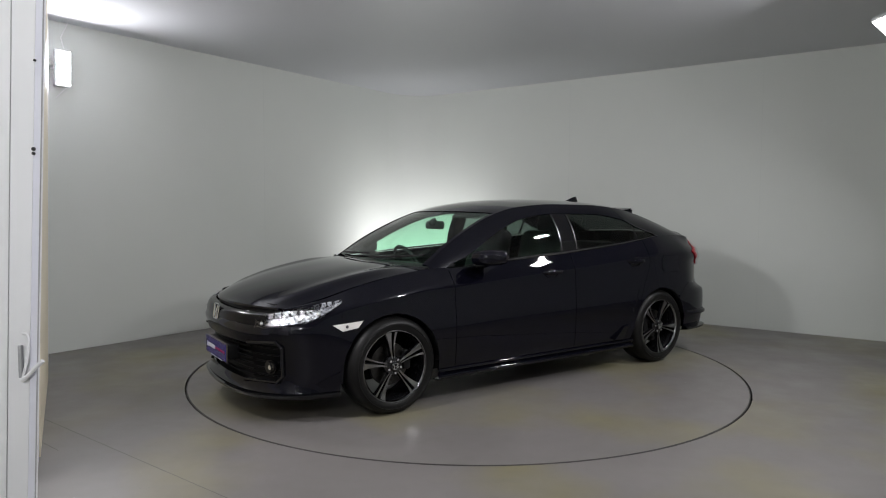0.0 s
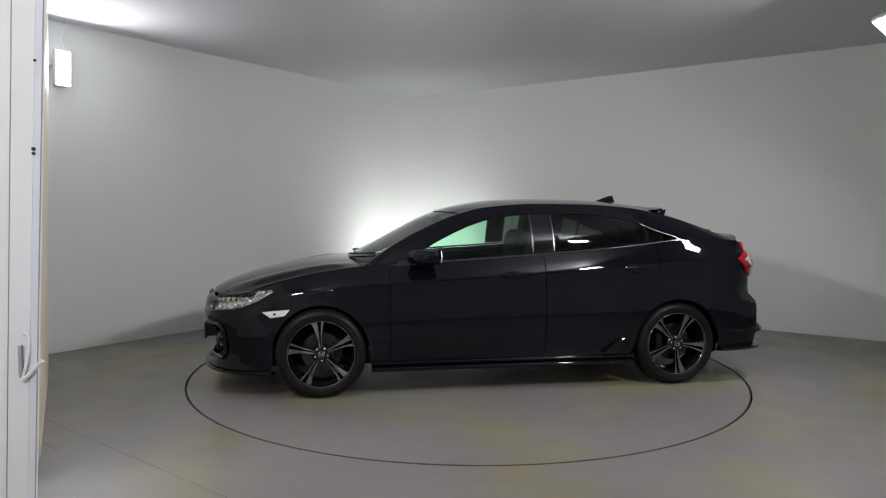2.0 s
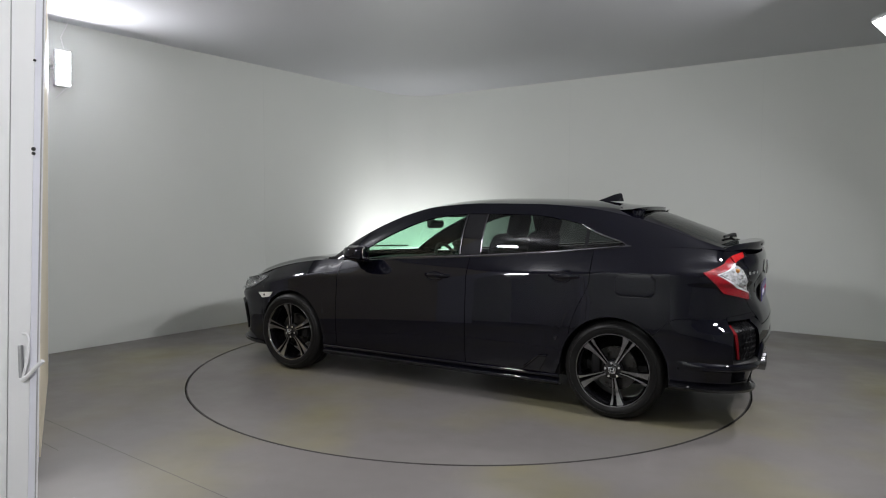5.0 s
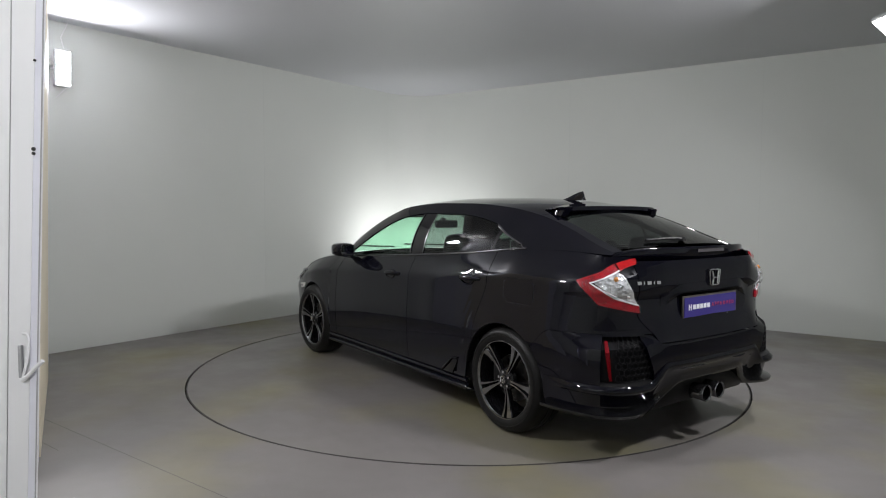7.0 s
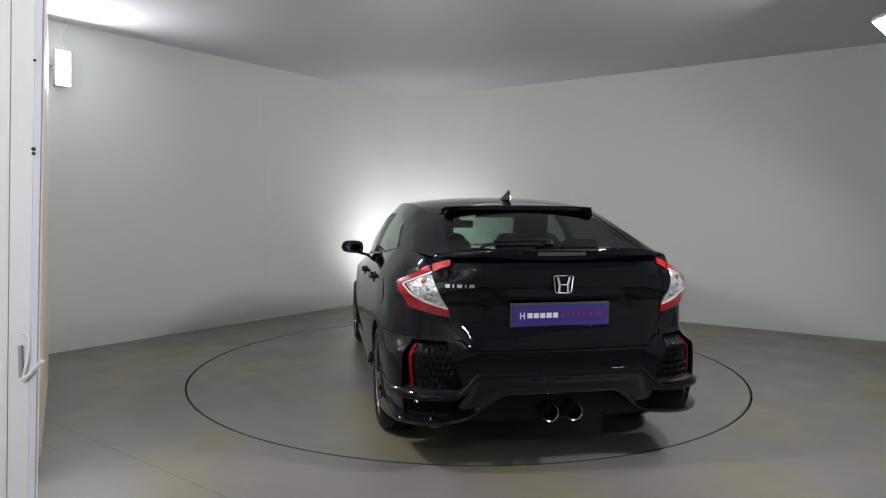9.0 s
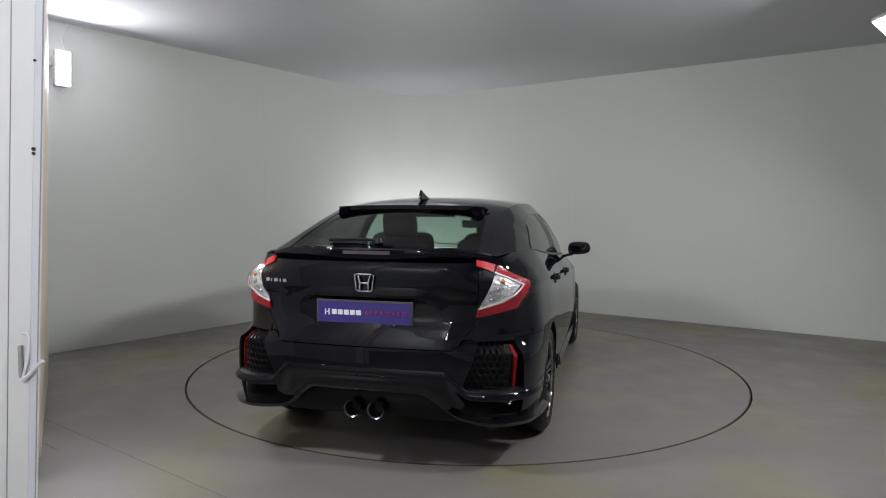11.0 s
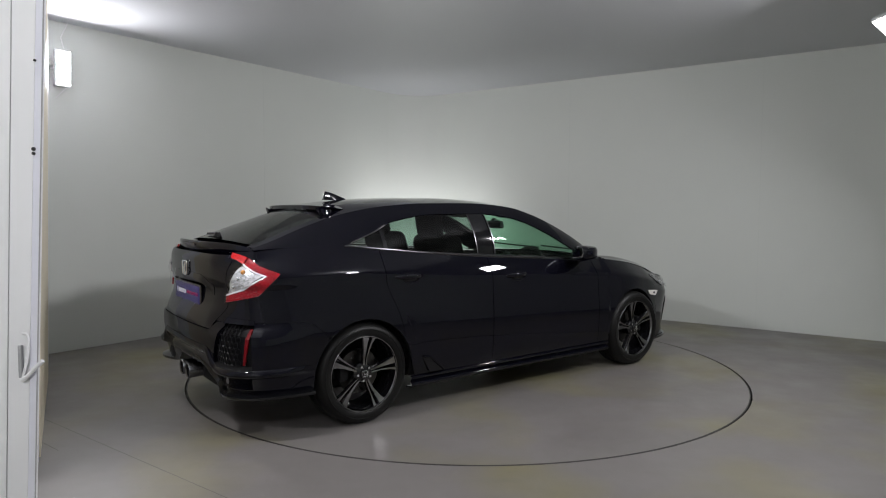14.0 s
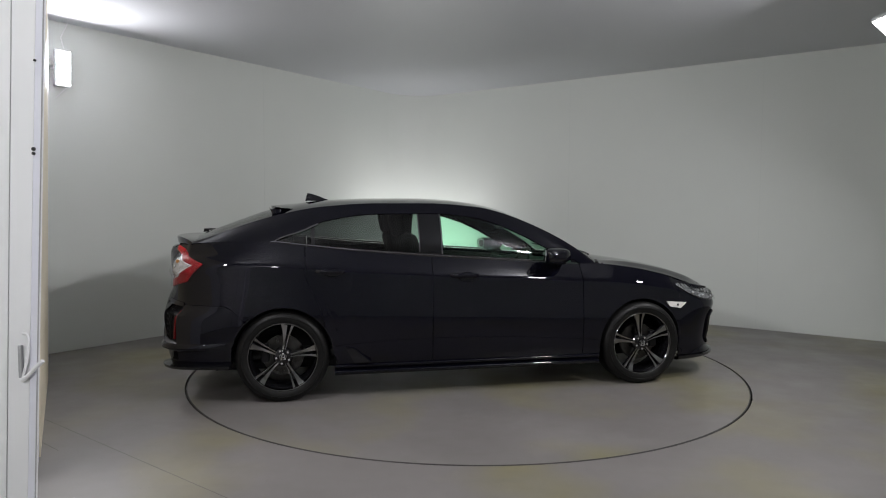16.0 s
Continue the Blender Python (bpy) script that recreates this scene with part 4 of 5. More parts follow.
    panel("grille_wing", both(np.array([body(ug, 0.612, -0.03), body(ug, 0.618, 0.006), body(ug, 0.640, 0.020), body(ug, 0.668, 0.026), body(ug, 0.684, 0.018), body(ug, 0.692, -0.02)])), M_GRILLE, holder_, False, 0.012, angle=45)
    panel("bonnet_lip", both(np.array([eg + np.array([-0.02, 0, -0.02]), eg + np.array([0.006, 0, -0.012]), eg + np.array([0.0, 0, 0.0])])), M_PAINT, holder_, False, 0.006)
    badge(holder_, Matrix.Translation((2.246, 0, 0.645)) @ pose(0, 0, 0, 0, -8, 0) @ pose(0, 0, 0, 90, 0, 90), 0.100)
    part("plate_bracket", box((0.08, 0.46, 0.10), Matrix.Translation((2.204, 0, 0.400)), 0.01), M_PLASTIC, holder_)
    plate(car, "front_plate", Matrix.Translation((2.252, 0, 0.395)) @ pose(0, 0, 0, 90, 0, 90), 0.47, 0.118)
    # headlamps and markers
    for _, mir in SIDES:
        f = lambda y: float(u_front(y))
        g = lambda x: float(u_x(x))
        low = [(f(0.535), 0.612), (f(0.62), 0.610), (f(0.70), 0.618), (g(1.90), 0.640), (g(1.80), 0.682), (g(1.70), 0.748)]
        high = [(f(0.530), 0.672), (f(0.61), 0.696), (f(0.70), 0.718), (g(1.90), 0.740), (g(1.80), 0.758), (g(1.69), 0.770)]
        bowl = panel("headlamp", strip(low, high, 24, 8, 0.003), M_GLOSS, car, mir, 0.01, "clear LED headlamp unit")
        def between(a, b, t):
            a, b = np.array(a), np.array(b)
            return a + (b - a) * t
        panel("led_bowl", strip(between(low, high, 0.10), between(low, high, 0.54), 30, 6, 0.006), M_BOWL, bowl, mir, 0.004)
        for k in range(12):
            t0 = 0.02 + 0.08 * k
            q0 = strip(between(low, high, 0.60), between(low, high, 0.94), 60, 3, 0.010)
            i0, i1 = int(t0 * 60), int((t0 + 0.062) * 60)
            panel("led_cell", q0[:, i0:i1 + 1], M_BOWL, bowl, mir, 0.006)
        for k in range(4):
            c = strip(between(low, high, 0.28), between(low, high, 0.30), 40, 2, 0.016)[0, 4 + 8 * k] * np.array([1, -1 if mir else 1, 1])
            bm = bmesh.new()
            bmesh.ops.create_uvsphere(bm, u_segments=12, v_segments=8, radius=0.013, matrix=Matrix.Translation(c))
            part("led_projector", bm, M_CHROME, bowl)
        panel("headlamp_lens", strip(low, high, 24, 8, 0.024), M_LENS, bowl, mir, 0)
        mk = strip([(g(1.70), 0.575), (g(1.60), 0.592)], [(g(1.762), 0.617), (g(1.565), 0.635)], 6, 3, 0.006)
        mark = panel("side_marker", mk, M_MARKER, car, mir, 0.008, "pale side marker lamp")
        c = mk[1, 2] * np.array([1, -1 if mir else 1, 1])
        bm = bmesh.new()
        bmesh.ops.create_uvsphere(bm, u_segments=10, v_segments=8, radius=0.010, matrix=Matrix.Translation(c))
        part("marker_bulb", bm, M_SMOKE, mark)


def holder_part(name, parent):
    ob = new(name)
    ob.parent = parent
    ob.empty_display_size = 0.1
    return ob


def badge(parent, m, h):
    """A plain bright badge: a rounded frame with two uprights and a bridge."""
    bm = bmesh.new()
    k = h / 2
    frame_pts = [(-1.0, 0.9), (-0.7, 1.0), (0.7, 1.0), (1.0, 0.9), (0.82, -0.85), (0.6, -1.0), (-0.6, -1.0), (-0.82, -0.85), (-1.0, 0.9)]
    add_tube(bm, [m @ Vector((x * k * 1.2, y * k, 0.004)) for x, y in frame_pts], h * 0.045, 6)
    for s in (-1, 1):
        add_tube(bm, [m @ Vector((s * 0.62 * k * 1.2, 0.85 * k, 0.006)), m @ Vector((s * 0.42 * k * 1.2, 0.0, 0.008)), m @ Vector((s * 0.45 * k * 1.2, -0.9 * k, 0.006))], h * 0.075, 6)
    add_tube(bm, [m @ Vector((-0.42 * k, -0.05 * k, 0.006)), m @ Vector((0.42 * k, -0.05 * k, 0.006))], h * 0.06, 6)
    return part("badge", bm, M_CHROME, parent, "chrome badge")


def plate(car, name, m, w, h):
    back = part(name, box((w + 0.016, h + 0.012, 0.010), m, 0.003), M_PLATEBACK, car, "dealer plate in a brown holder")
    part("plate_face", box((w - 0.006, h - 0.008, 0.004), m @ Matrix.Translation((0, 0, 0.0065)), 0.0), M_PLATE, back, "dark blue plate face", False)

    def ink(x, y, sx, sy, material, nm):
        part(nm, box((sx, sy, 0.002), m @ Matrix.Translation((x, y, 0.0092)), 0.0), material, back, "", False)
    k = w / 0.52
    for dx in (-0.010, 0.010):
        ink(-0.205 * k + dx, 0, 0.006, 0.034, M_WHITEINK, "mark_bar")
    ink(-0.205 * k, 0, 0.016, 0.005, M_WHITEINK, "mark_bar")
    for i in range(5):
        ink((-0.165 + 0.034 * i) * k, 0, 0.027, 0.026, M_WHITEINK, "brand_bar")
    for x, wd in ((-0.115, 0.012), (-0.045, 0.075), (0.03, 0.05), (0.10, 0.075), (0.165, 0.010)):
        ink(x * k, -h / 2 - 0.001, wd * k, 0.0035, M_WHITEINK, "small_print_bar")
    text = bpy.data.curves.new("plate_word", "FONT")
    text.body, text.size, text.extrude, text.align_y, text.space_character = "APPROVED", 0.030 * k, 0.001, "CENTER", 1.75
    me = bpy.data.objects.new("plate_word", text)
    scene.collection.objects.link(me)
    bpy.context.view_layer.update()
    data = bpy.data.meshes.new_from_object(me.evaluated_get(bpy.context.evaluated_depsgraph_get()))
    bpy.data.objects.remove(me)
    data.transform(m @ Matrix.Translation((0.004 * k, 0, 0.0095)))
    data.materials.clear()
    data.materials.append(M_REDINK)
    word = new("plate_word", data)
    word.parent = back
    return back


def ridge_z(y):
    """Height of the folded ridge round the tail, by distance from the middle."""
    return 0.405 + 0.098 * (1 - smooth(y, 0.43, 0.56))


def lower_z(y):
    """Height of the lower fin round the tail."""
    return 0.268 + 0.142 * (1 - smooth(y, 0.28, 0.52))


def hatch_y(z):
    """Half width of the tailgate, drawn in below the lamps."""
    return 0.50 + 0.10 * float(smooth(z, 0.64, 0.79))


def build_rear(car):
    both = lambda g: np.concatenate([(g * np.array([1, -1, 1]))[:, :0:-1], g], 1)
    rev = lambda u0, u1, n: np.linspace(u1, u0, n)
    # tailgate
    rows = [body(rev(float(u_rear(hatch_y(z) - 0.005)), U_END, 26), z) for z in np.concatenate([np.linspace(0.636, 0.735, 12), np.linspace(0.75, 1.07, 26)])]
    gate = panel("tailgate", both(np.array(rows)), M_PAINT, car, False, 0.012)
    # plate recess brow
    uu = rev(float(u_rear(0.44)), U_END, 18)
    fall = 1 - smooth(np.interp(uu, PARC, PXY[:, 1]), 0.27, 0.43)
    drop = 0.05 * (1 - fall)
    panel("plate_brow", both(np.array([body(uu, 0.874 - drop, 0.002), body(uu, 0.886 - drop, 0.002 + 0.016 * fall), body(uu, 0.907 - drop, 0.002 + 0.013 * fall), body(uu, 0.94 - drop, 0.001)])), M_PAINT, gate, False, 0.004)
    # lip spoiler
    ys = np.linspace(-0.635, 0.635, 41)
    e = np.abs(ys / 0.635)
    lead = np.stack([-1.955 + 0.02 * e ** 2, ys, 1.126 - 0.022 * e ** 3], -1)
    peak = np.stack([-2.150 + 0.185 * e ** 2.4, ys, 1.141 - 0.006 * e ** 2 - 0.034 * e ** 8], -1)
    brow = np.stack([-2.158 + 0.185 * e ** 2.4, ys, 1.132 - 0.006 * e ** 2 - 0.034 * e ** 8], -1)
    tail = np.stack([-2.152 + 0.180 * e ** 2.4, ys, 1.096 - 0.004 * e ** 2 - 0.012 * e ** 8], -1)
    under = np.stack([-2.118 + 0.15 * e ** 2.2, ys, 1.045 + 0.018 * e ** 2], -1)
    foot = np.stack([-2.085 + 0.14 * e ** 2, ys, 1.005 + 0.04 * e ** 4], -1)
    lip = panel("lip_spoiler", np.array([lead, (lead + peak) / 2 + np.array([0, 0, -0.004]), peak, brow, tail, under, foot]), M_PAINT, car, False, 0.004, angle=50)
    bm = grid_bm(np.array([[(-2.1595 + 0.006 * (y / 0.16) ** 2, y, z) for y in np.linspace(-0.13, 0.13, 9)] for z in (1.108, 1.126)]))
    part("brake_light", thick(bm, 0.01), M_SMOKE, lip, "smoked high brake light")
    # wiper
    bm = bmesh.new()
    add_tube(bm, [roof(-1.97, 0.02, 0.018), roof(-1.955, 0.18, 0.016), roof(-1.95, 0.50, 0.012)], 0.009, 6)
    wip = part("rear_wiper", bm, M_PLASTIC, car)
    bm = add_cyl(bmesh.new(), 0.024, 0.016, 0.026, Matrix.Translation(roof(-1.965, 0.0, 0.015)), 16)
    part("wiper_hub", bm, M_PLASTIC, wip)
    # badge, lettering bars, plate
    badge(gate, Matrix.Translation(body(U_END, 0.962, 0.008)) @ pose(0, 0, 0, 90, 0, -90), 0.088)
    for yc, w in ((0.600, 0.026), (0.570, 0.007), (0.538, 0.026), (0.507, 0.007), (0.476, 0.026)):
        u0 = float(u_rear(yc))
        bm = grid_bm(np.array([body([u0 - w / 2, u0 + w / 2], z, 0.006) for z in (0.948, 0.965)]))
        part("letter_bar", thick(bm, 0.004), M_CHROME, gate)
    plate(car, "rear_plate", Matrix.Translation((-2.160, 0.008, 0.803)) @ pose(0, 0, 0, 90, 0, -90), 0.52, 0.118)
    # bumper
    bumper = holder_part("rear_bumper", car)
    rows = []
    for t in np.linspace(0, 1, 14):
        ye = 0.525 + (0.595 - 0.525) * smooth(t, 0.0, 1.0)
        uu = rev(float(u_rear(ye)), U_END, 26)
        yy = np.interp(uu, PARC, PXY[:, 1])
        rows.append(body(uu, ridge_z(yy) + 0.015 + (0.630 + 0.050 * smooth(yy, 0.47, 0.54) - ridge_z(yy) - 0.015) * t))
    panel("bumper_face", both(np.array(rows)), M_PAINT, bumper, False, 0.03)
    for _, mir in SIDES:
        r = lambda y: float(u_rear(y))
        g = lambda x: float(u_x(x))
        # corner: below the quarter, framing the vent
        pa = np.linspace(-1.585, AX_R - ARCH_R, 16)
        uc = np.concatenate([u_x(pa), np.linspace(g(AX_R - ARCH_R) + 0.0015, r(0.80), 12)])
        pxc = np.interp(uc, PARC, PXY[:, 0])
        zl = np.where(np.abs(pxc - AX_R) < ARCH_R - 0.0005, arch_z(pxc, AX_R), 0.25)
        zh = np.maximum(np.where(np.abs(pxc - AX_R) < ARCH_R, arch_z(pxc, AX_R), 0) + 0.001, seam_z(pxc) - 0.003)
        panel("bumper_corner", skin(uc, zl, zh, 14), M_PAINT, bumper, mir, 0.012)
        # brow over the vent and blade below it
        panel("vent_brow", strip([(r(0.80), 0.672), (r(0.57), 0.676)], [(r(0.80), 0.698), (r(0.57), 0.712)], 12, 4, 0.004), M_PAINT, bumper, mir, 0.012)
        panel("vent_back", strip([(r(0.81), 0.40), (r(0.50), 0.44)], [(r(0.81), 0.69), (r(0.55), 0.70)], 14, 8, -0.035), M_MESH, bumper, mir, 0.004)
        for i in range(7):
            for j in range(7):
                yc = 0.735 - 0.030 * i - (0.015 if j % 2 else 0)
                z = 0.462 + 0.033 * j
                u0 = r(yc)
                loop = [(u0 + 0.016 * math.cos(a), z + 0.018 * math.sin(a)) for a in np.linspace(math.pi / 6, 2 * math.pi + math.pi / 6, 7)]
                pts = [body(u, zz, -0.022) * np.array([1, -1 if mir else 1, 1]) for u, zz in loop]
                part("vent_cell", bar_bm(pts, 0.0035, 4), M_MESH, bumper)
        bm = grid_bm(strip([(r(0.770), 0.450), (r(0.760), 0.450)], [(r(0.792), 0.650), (r(0.774), 0.650)], 4, 5, -0.022), mir)
        part("reflector", thick(bm, 0.012), M_REDDARK, bumper, "slim dark red reflector")
        # floor of the vent and the folded ridge below it, running up and across to the middle
        panel("vent_floor", np.array([body(np.linspace(r(0.80), r(0.53), 14), z, o) for z, o in ((0.405, 0.012), (0.428, 0.004), (0.445, -0.04))]), M_PLASTIC, bumper, mir, 0.006)
        ua = np.concatenate([np.linspace(g(-1.70), r(0.62), 18)[:-1], np.linspace(r(0.62), r(0.25), 24)[:-1], np.linspace(r(0.25), U_END, 6)])
        yy = np.where(ua < r(0.80), 0.85, np.interp(ua, PARC, PXY[:, 1]))
        fade = smooth(ua, g(-1.70), g(-1.95))
        rz, lz = ridge_z(yy), lower_z(yy)
        outer = 0.030 * smooth(yy, 0.40, 0.62) - 0.012 * (1 - smooth(yy, 0.30, 0.48))
        fade = fade * (0.35 + 0.65 * smooth(yy, 0.40, 0.54))
        gap = rz - lz
        rows = [body(ua, rz + 0.022, 0.002), body(ua, rz + 0.004, 0.002 + 0.024 * fade), body(ua, rz - 0.016, 0.002 + 0.024 * fade), body(ua, rz - 0.24 * gap, 0.0 - 0.008 * fade), body(ua, lz + 0.3 * gap, -0.012 * fade)]
        panel("ridge", np.array(rows), M_PAINT, bumper, mir, 0.006, angle=75)
        rows = [body(ua, lz + 0.3 * gap, -0.012 * fade), body(ua, lz + 0.020, -0.010 * fade), body(ua, lz + 0.006, 0.016 + outer), body(ua, lz - 0.012, 0.018 + outer), body(ua, lz - 0.022, -0.02), body(ua, lz - 0.05, -0.11)]
        panel("apron_fin", np.array(rows), M_GLOSS, bumper, mir, 0.006, angle=75)
        # exhaust
        c = Vector((-2.19, 0.065 * (-1 if mir else 1), 0.300))
        bm = bmesh.new()
        prof = [(0.034, 0.10), (0.045, 0.10), (0.049, 0.0), (0.046, -0.006), (0.040, 0.0), (0.036, 0.10)]
        ring = [[(c.x + dx, c.y + rr * math.cos(a), c.z + rr * math.sin(a)) for a in np.linspace(0, 2 * math.pi, 28)] for rr, dx in prof]
        part("exhaust_tip", grid_bm(np.array(ring), False, bm), M_SATINDARK, bumper, "polished round exhaust tip")
        part("exhaust_core", add_cyl(bmesh.new(), 0.036, 0.036, 0.01, Matrix.Translation((c.x + 0.08, c.y, c.z)) @ pose(0, 0, 0, 0, 90, 0), 20), M_DARK, bumper)
    part("silencer", box((0.35, 1.0, 0.16), Matrix.Translation((-1.93, 0, 0.31)), 0.05), M_PLASTIC, bumper)
    # tail lamps
    for _, mir in SIDES:
        r = lambda y: float(u_rear(y))
        g = lambda x: float(u_x(x))
        lamp = panel("tail_lamp", strip([(g(-1.875), 0.972), (g(-2.0), 0.840), (r(0.592), 0.795)], [(r(0.755), 1.055), (r(0.70), 1.060), (r(0.63), 1.080)], 20, 8, 0.000), M_GLOSS, car, mir, 0.012, "red and clear wedge tail lamp")
        outer = [(r(0.590), 1.086), (r(0.675), 1.068), (r(0.745), 1.052), (g(-1.885), 0.968), (g(-2.01), 0.842), (r(0.588), 0.795)]
        inner = [(r(0.590), 1.056), (r(0.660), 1.034), (r(0.720), 1.012), (g(-1.975), 0.955), (r(0.728), 0.880), (r(0.598), 0.842)]
        band = strip(inner, outer, 46, 7, 0.010)
        panel("hatch_lamp", band[:, :15], M_REDBRIGHT, lamp, mir, 0.010, "bright red lens bar on the tailgate", 30)
        panel("red_band", band[:, 16:], M_RED, lamp, mir, 0.010, "red lens band", 30)
        panel("band_cover", strip(inner, outer, 46, 5, 0.024), M_LENS, lamp, mir, 0)
        edge = strip(inner, outer, 46, 13, 0.013)[0:3, 15:]
        panel("light_guide", edge, M_WHITELENS, lamp, mir, 0.005)
        low, high = [(g(-1.985), 0.957), (r(0.730), 0.880), (r(0.602), 0.842)], [(r(0.722), 1.014), (r(0.69), 1.002), (r(0.630), 0.89)]
        panel("clear_bowl", strip(low, high, 14, 6, 0.006), M_SILVERED, lamp, mir, 0.006, "silvered clear lens")
        spots = strip(low, high, 9, 7, 0.006)
        for i, j, size, material in ((4, 2, 0.014, M_AMBER), (3, 4, 0.012, M_CHROME), (2, 6, 0.010, M_CHROME)):
            bm = bmesh.new()
            bmesh.ops.create_uvsphere(bm, u_segments=12, v_segments=8, radius=size, matrix=Matrix.Translation(spots[i, j] * np.array([1, -1 if mir else 1, 1])))
            part("bulb", bm, material, lamp)
        panel("lamp_cover", strip(low, high, 14, 6, 0.022), M_LENS, lamp, mir, 0)


def build_mirror(car, mir):
    s = -1 if mir else 1
    hold = holder_part("door_mirror", car)
    bm = bmesh.new()
    rings = []
    secs = [(0.840, 0.040, 0.020, 0.995), (0.850, 0.105, 0.044, 1.000), (0.875, 0.138, 0.055, 1.003), (0.93, 0.140, 0.058, 1.005), (0.985, 0.122, 0.053, 1.008), (1.018, 0.080, 0.042, 1.009), (1.034, 0.035, 0.020, 1.006), (1.037, 0.008, 0.005, 1.007)]
    for y, rx, rz, z in secs:
        ring = []
        for a in np.linspace(0, 2 * math.pi, 33):
            c, d = math.cos(a), math.sin(a)
            ring.append((0.605 + rx * abs(c) ** 0.7 * math.copysign(1.0 if c > 0 else 0.5, c) - (y - 0.85) * 0.22, s * y, z + rz * abs(d) ** 0.6 * math.copysign(1, d)))
        rings.append(ring)
    shell = grid_bm(np.array(rings))
    bmesh.ops.holes_fill(shell, edges=[e for e in shell.edges if e.is_boundary])
    part("mirror_housing", shell, M_PAINT, hold)
    part("mirror_stalk", box((0.15, 0.13, 0.024), pose(0.64, s * 0.825, 0.938, 0, 0, 0) @ pose(0, 0, 0, 14 * s, 0, 0), 0.010), M_GLOSS, hold)
    bm = bmesh.new()
    vs = [bm.verts.new((0.540 - (y - 0.85) * 0.22, s * y, z)) for y, z in ((0.862, 0.966), (0.862, 1.042), (0.93, 1.056), (0.985, 1.048), (1.000, 1.010), (0.982, 0.970), (0.93, 0.955))]
    bm.faces.new(vs if s > 0 else vs[::-1])
    part("mirror_glass", thick(bm, 0.004), M_MIRROR, hold, "silvered mirror glass")
    part("mirror_indicator", box((0.018, 0.09, 0.010), Matrix.Translation((0.645, s * 0.955, 0.998)), 0.004), M_MARKER, hold)


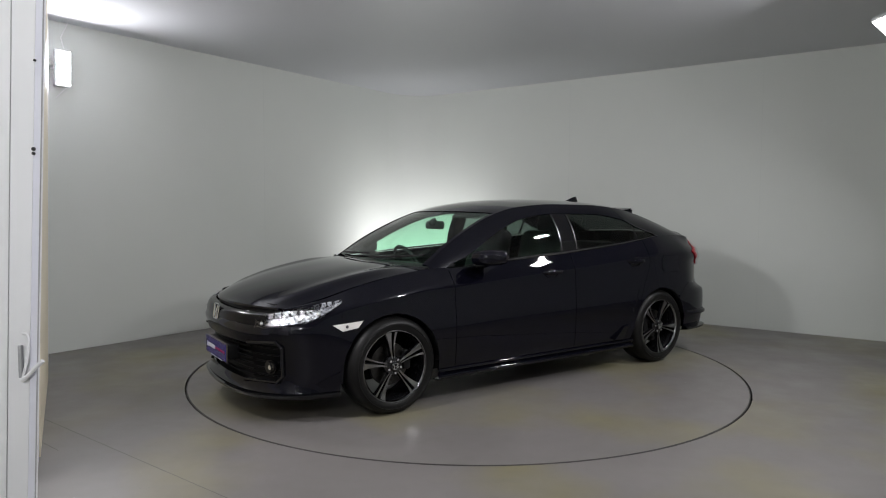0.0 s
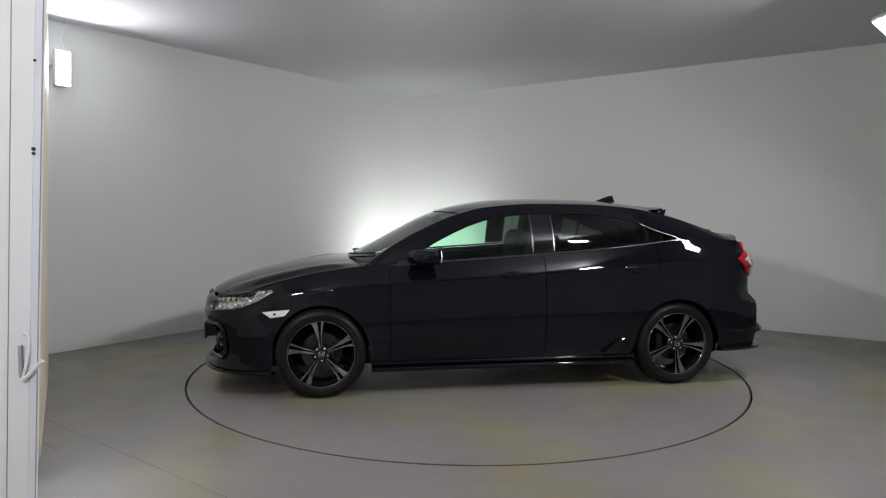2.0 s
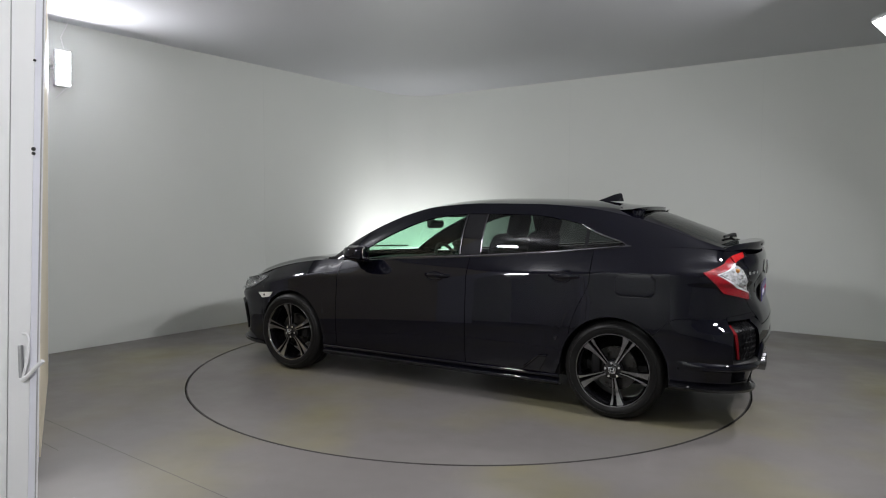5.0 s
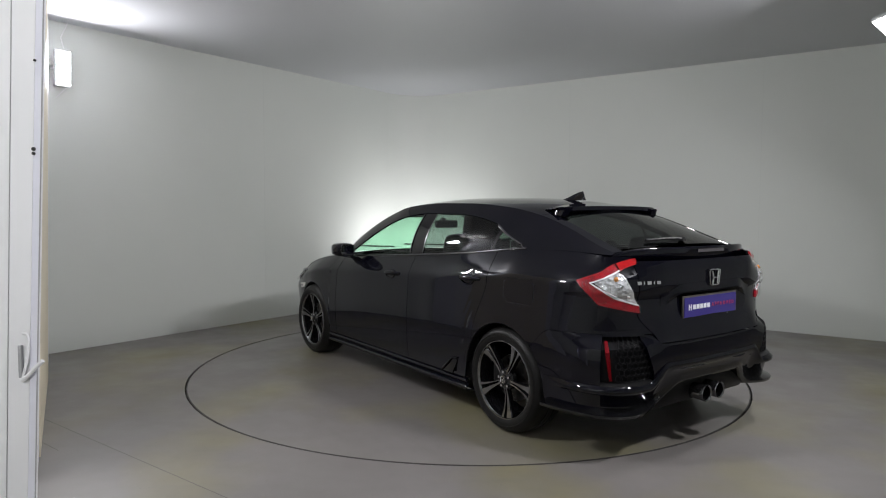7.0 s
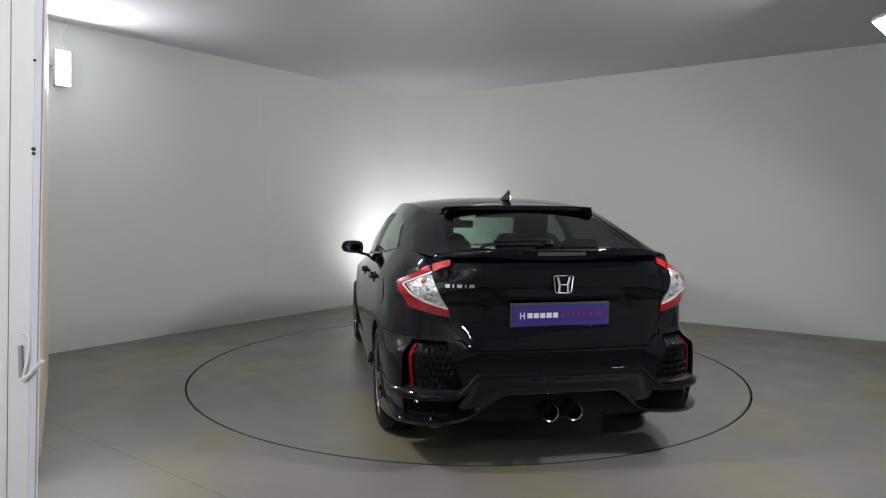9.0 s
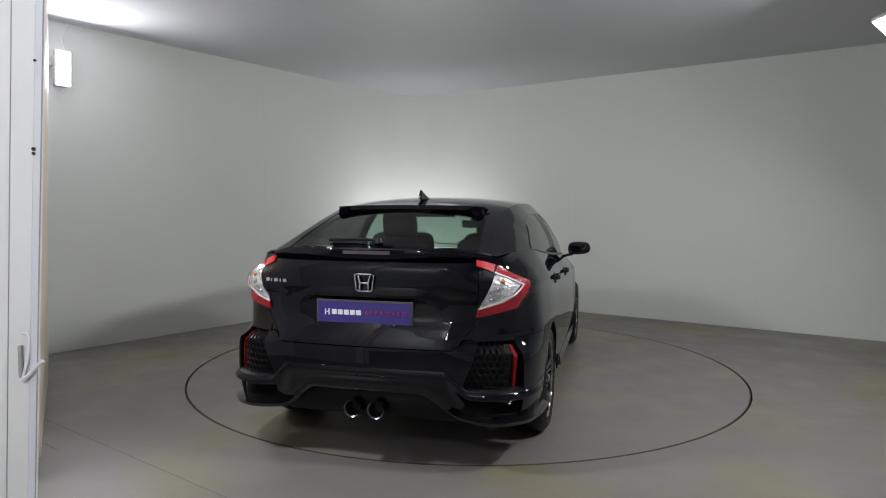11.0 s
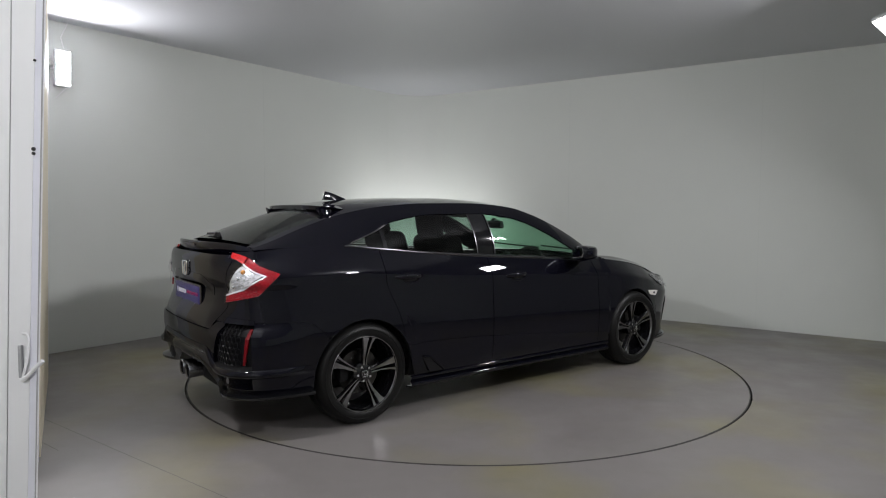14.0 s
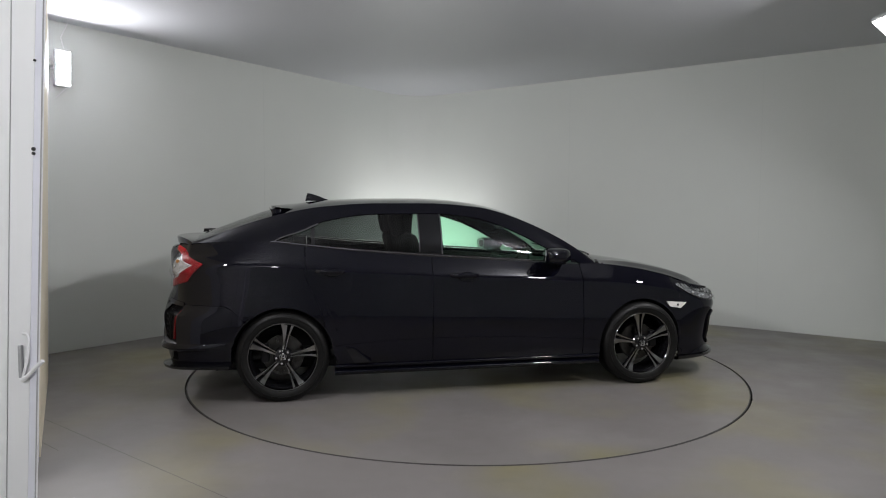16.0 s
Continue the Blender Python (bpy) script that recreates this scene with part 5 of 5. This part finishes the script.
def build_wheel(car, x, s):
    """One wheel: tyre, rim, twin spokes, hub, nuts, disc. Its outer face looks along +y, turned about for the other side."""
    w = new("wheel")
    w.parent = car
    w.matrix_basis = pose(x, s * 0.872, HUB_Z, 0, 0, 0 if s > 0 else 180)
    w["label"] = "black and machined five-spoke alloy wheel"

    def lathe(name, prof, material, label="", n=64, angle=30):
        g = [[(r * math.cos(a), y, r * math.sin(a)) for a in np.linspace(0, 2 * math.pi, n + 1)] for r, y in prof]
        bm = bmesh.new()
        vs = [[bm.verts.new(p) for p in row[:-1]] for row in g]
        for a, b in zip(vs, vs[1:]):
            for k in range(n):
                bm.faces.new((a[k], a[(k + 1) % n], b[(k + 1) % n], b[k]))
        return part(name, bm, material, w, label, True, angle)
    tyre = lathe("tyre", [(0.235, -0.012), (0.240, 0.0), (0.250, 0.006), (0.272, 0.010), (0.291, 0.004), (0.304, -0.008), (0.314, -0.022), (0.3205, -0.040), (TYRE_R, -0.075), (TYRE_R, -0.083), (0.316, -0.085), (0.316, -0.093), (TYRE_R, -0.095),
                          (TYRE_R, -0.135), (0.316, -0.137), (0.316, -0.145), (TYRE_R, -0.147), (0.3205, -0.19), (0.308, -0.215), (0.27, -0.232), (0.235, -0.215)], M_RUBBER, "worn black tyre", 72)
    lathe("sidewall_rib", [(0.2735, 0.0092), (0.2755, 0.012), (0.278, 0.012), (0.280, 0.008)], M_RUBBER)
    lathe("rim_barrel", [(0.223, -0.006), (0.218, -0.02), (0.208, -0.10), (0.215, -0.20)], M_RIMBLACK)
    lathe("rim_lip", [(0.237, -0.010), (0.2385, 0.000), (0.236, 0.003), (0.232, 0.002), (0.229, -0.006), (0.222, -0.012)], M_MACHINED, "machined rim lip")
    lathe("brake_disc", [(0.02, -0.085), (0.141, -0.085), (0.143, -0.092), (0.141, -0.105)], M_DISC)
    part("caliper", box((0.06, 0.07, 0.13), pose(-0.12 if x > 0 else 0.12, -0.085, 0.02), 0.015), M_PLASTIC, w)
    lathe("hub", [(0.001, -0.012), (0.030, -0.012), (0.036, -0.016), (0.058, -0.020), (0.066, -0.030), (0.066, -0.06)], M_RIMBLACK)
    lathe("hub_cap", [(0.001, -0.004), (0.022, -0.004), (0.029, -0.007), (0.031, -0.013)], M_GLOSS)
    m = Matrix.Translation((0, -0.004, 0)) @ pose(0, 0, 0, 90, 0, 180)
    badge(w, m, 0.036)
    for k in range(5):
        base = 2 * math.pi * k / 5 + radians(85 if x > 0 else (-97 if s > 0 else 100))
        for side, material in ((1, M_MACHINED), (-1, M_MACHINED)):
            bm = bmesh.new()
            rows = []
            slim = 0.50 if side > 0 else 1.15
            for r, c, wd, y in ((0.052, 0.008, 0.006, -0.018), (0.092, 0.010, 0.0075, -0.023), (0.140, 0.014, 0.011, -0.021), (0.190, 0.021, 0.017, -0.014), (0.226, 0.029, 0.026, -0.005)):
                wd = wd * slim
                sec = []
                for t, dy in ((-1, -0.030), (-1, -0.006), (-0.72, 0.0), (0.72, 0.001), (1, -0.006), (1, -0.030)):
                    off = side * c + t * wd
                    sec.append((r * math.cos(base) - off * math.sin(base), y + dy, r * math.sin(base) + off * math.cos(base)))
                rows.append(sec)
            vs = [[bm.verts.new(p) for p in row] for row in rows]
            for a, b in zip(vs, vs[1:]):
                for i in range(5):
                    bm.faces.new((a[i], b[i], b[i + 1], a[i + 1])).material_index = 0 if i == 2 else 1
            bmesh.ops.recalc_face_normals(bm, faces=bm.faces)
            part("spoke", bm, [material, M_RIMBLACK], w, "machined spoke face", True, 25)
        a = base + math.pi / 5
        nut = add_cyl(bmesh.new(), 0.010, 0.008, 0.018, Matrix.Translation((0.046 * math.cos(a), -0.016, 0.046 * math.sin(a))) @ pose(0, 0, 0, -90), 6)
        part("wheel_nut", nut, M_CHROME, w, "", False)
    return w


def cushion(size, m, bevel):
    return box(size, m, bevel, 4)


def build_cabin(car):
    part("cabin_floor", box((2.9, 1.40, 0.06), Matrix.Translation((-0.35, 0, 0.30)), 0.01), M_CABIN, car)
    part("underbody", box((3.75, 1.22, 0.10), Matrix.Translation((0.02, 0, 0.225)), 0.03), M_PLASTIC, car)
    for ax in (AX_F, AX_R):
        part("axle_beam", bar_bm([(ax, -0.7, 0.30), (ax, 0.7, 0.30)], 0.035, 8), M_PLASTIC, car)
    part("engine_bay", box((0.95, 1.05, 0.50), Matrix.Translation((1.50, 0, 0.50)), 0.05), M_PLASTIC, car)
    part("boot_box", box((0.62, 1.05, 0.42), Matrix.Translation((-1.70, 0, 0.62)), 0.05), M_CABIN, car)
    rows = []
    for x, z in ((1.10, 0.885), (0.98, 0.905), (0.82, 0.915), (0.68, 0.905), (0.62, 0.86), (0.60, 0.70), (0.66, 0.45)):
        rows.append([(x - 0.03 * (y / 0.7) ** 2, y, z + 0.012 * math.cos(y * 4.2)) for y in np.linspace(-0.70, 0.70, 15)])
    part("dashboard", grid_bm(np.array(rows)), M_CABIN, car)
    part("console", box((0.95, 0.22, 0.28), Matrix.Translation((0.15, 0, 0.46)), 0.05), M_CABIN, car)
    # right-hand steering wheel
    m = pose(0.50, -0.36, 0.86, 0, -62, 0)
    bm = bmesh.new()
    add_tube(bm, [m @ Vector((0.182 * math.cos(a), 0.182 * math.sin(a), 0)) for a in np.linspace(0, 2 * math.pi, 33)], 0.015, 8)
    sw = part("steering_wheel", bm, M_CABIN, car)
    part("wheel_boss", box((0.13, 0.15, 0.05), m @ Matrix.Translation((0, 0, 0.02)), 0.02), M_CABIN, sw)
    part("wheel_arm", box((0.05, 0.34, 0.02), m, 0.008), M_CABIN, sw)
    part("column", bar_bm([m @ Vector((0, 0, 0)), m @ Vector((0, 0, 0.25))], 0.03, 8), M_CABIN, sw)
    part("rear_view_mirror", box((0.045, 0.24, 0.068), pose(0.45, -0.02, 1.212, 0, -8, 0), 0.02, 3), M_CABIN, car)
    part("mirror_foot", box((0.07, 0.05, 0.05), pose(0.485, 0, 1.236, 0, 30, 0), 0.015), M_CABIN, car)
    for s in (1, -1):
        seat = holder_part("front_seat", car)
        part("seat_base", cushion((0.52, 0.52, 0.18), pose(-0.02, s * 0.37, 0.50, 0, -6, 0), 0.06), M_CLOTH, seat)
        part("seat_back", cushion((0.16, 0.50, 0.66), pose(-0.36, s * 0.37, 0.84, 0, -16, 0), 0.07), M_CLOTH, seat)
        part("head_restraint", cushion((0.10, 0.27, 0.19), pose(-0.50, s * 0.37, 1.225, 0, -12, 0), 0.045), M_CLOTH, seat)
        for d in (0.06, -0.06):
            part("restraint_post", bar_bm([(-0.445, s * 0.37 + d, 1.08), (-0.485, s * 0.37 + d, 1.18)], 0.007, 6), M_SATIN, seat)
    bench = holder_part("rear_bench", car)
    part("bench_base", cushion((0.50, 1.22, 0.18), pose(-0.92, 0, 0.50, 0, -5, 0), 0.06), M_CLOTH, bench)
    part("bench_back", cushion((0.16, 1.22, 0.52), pose(-1.24, 0, 0.78, 0, -22, 0), 0.06), M_CLOTH, bench)
    for y in (0.42, 0, -0.42):
        part("head_restraint", cushion((0.09, 0.24, 0.13 if y else 0.09), pose(-1.36, y, 1.09, 0, -14, 0), 0.04), M_CLOTH, bench)
    part("parcel_shelf", box((0.46, 1.05, 0.03), pose(-1.66, 0, 1.00), 0.008), M_CABIN, car)
    ws = np.linspace(-0.94, 0.94, 15)
    part("head_lining", grid_bm(np.array([roof(x, ws, -0.035) for x in np.linspace(0.36, -1.36, 14)])), M_CABIN, car)
    for s in (1, -1):
        part("sun_visor", box((0.15, 0.36, 0.018), pose(0.33, s * 0.33, 1.305, 0, 20, 0), 0.006), M_CABIN, car)


def build_car():
    car = holder("car", car_pose(0), "glossy black five-door hatchback on the turntable", "car")
    build_sides(car)
    build_glasshouse(car)
    build_front(car)
    build_rear(car)
    for mir in (False, True):
        build_mirror(car, mir)
    for x in (AX_F, AX_R):
        for s in (1, -1):
            build_wheel(car, x, s)
    build_cabin(car)
    return car


car = build_car()

def motions():
    walk(car, [(0.5 * k, car_pose(0.5 * k)) for k in range(33)])
    walk(turntable, [(0.5 * k, pose(0, 0, 0, 0, 0, turn_at(0.5 * k))) for k in range(33)])


motions()
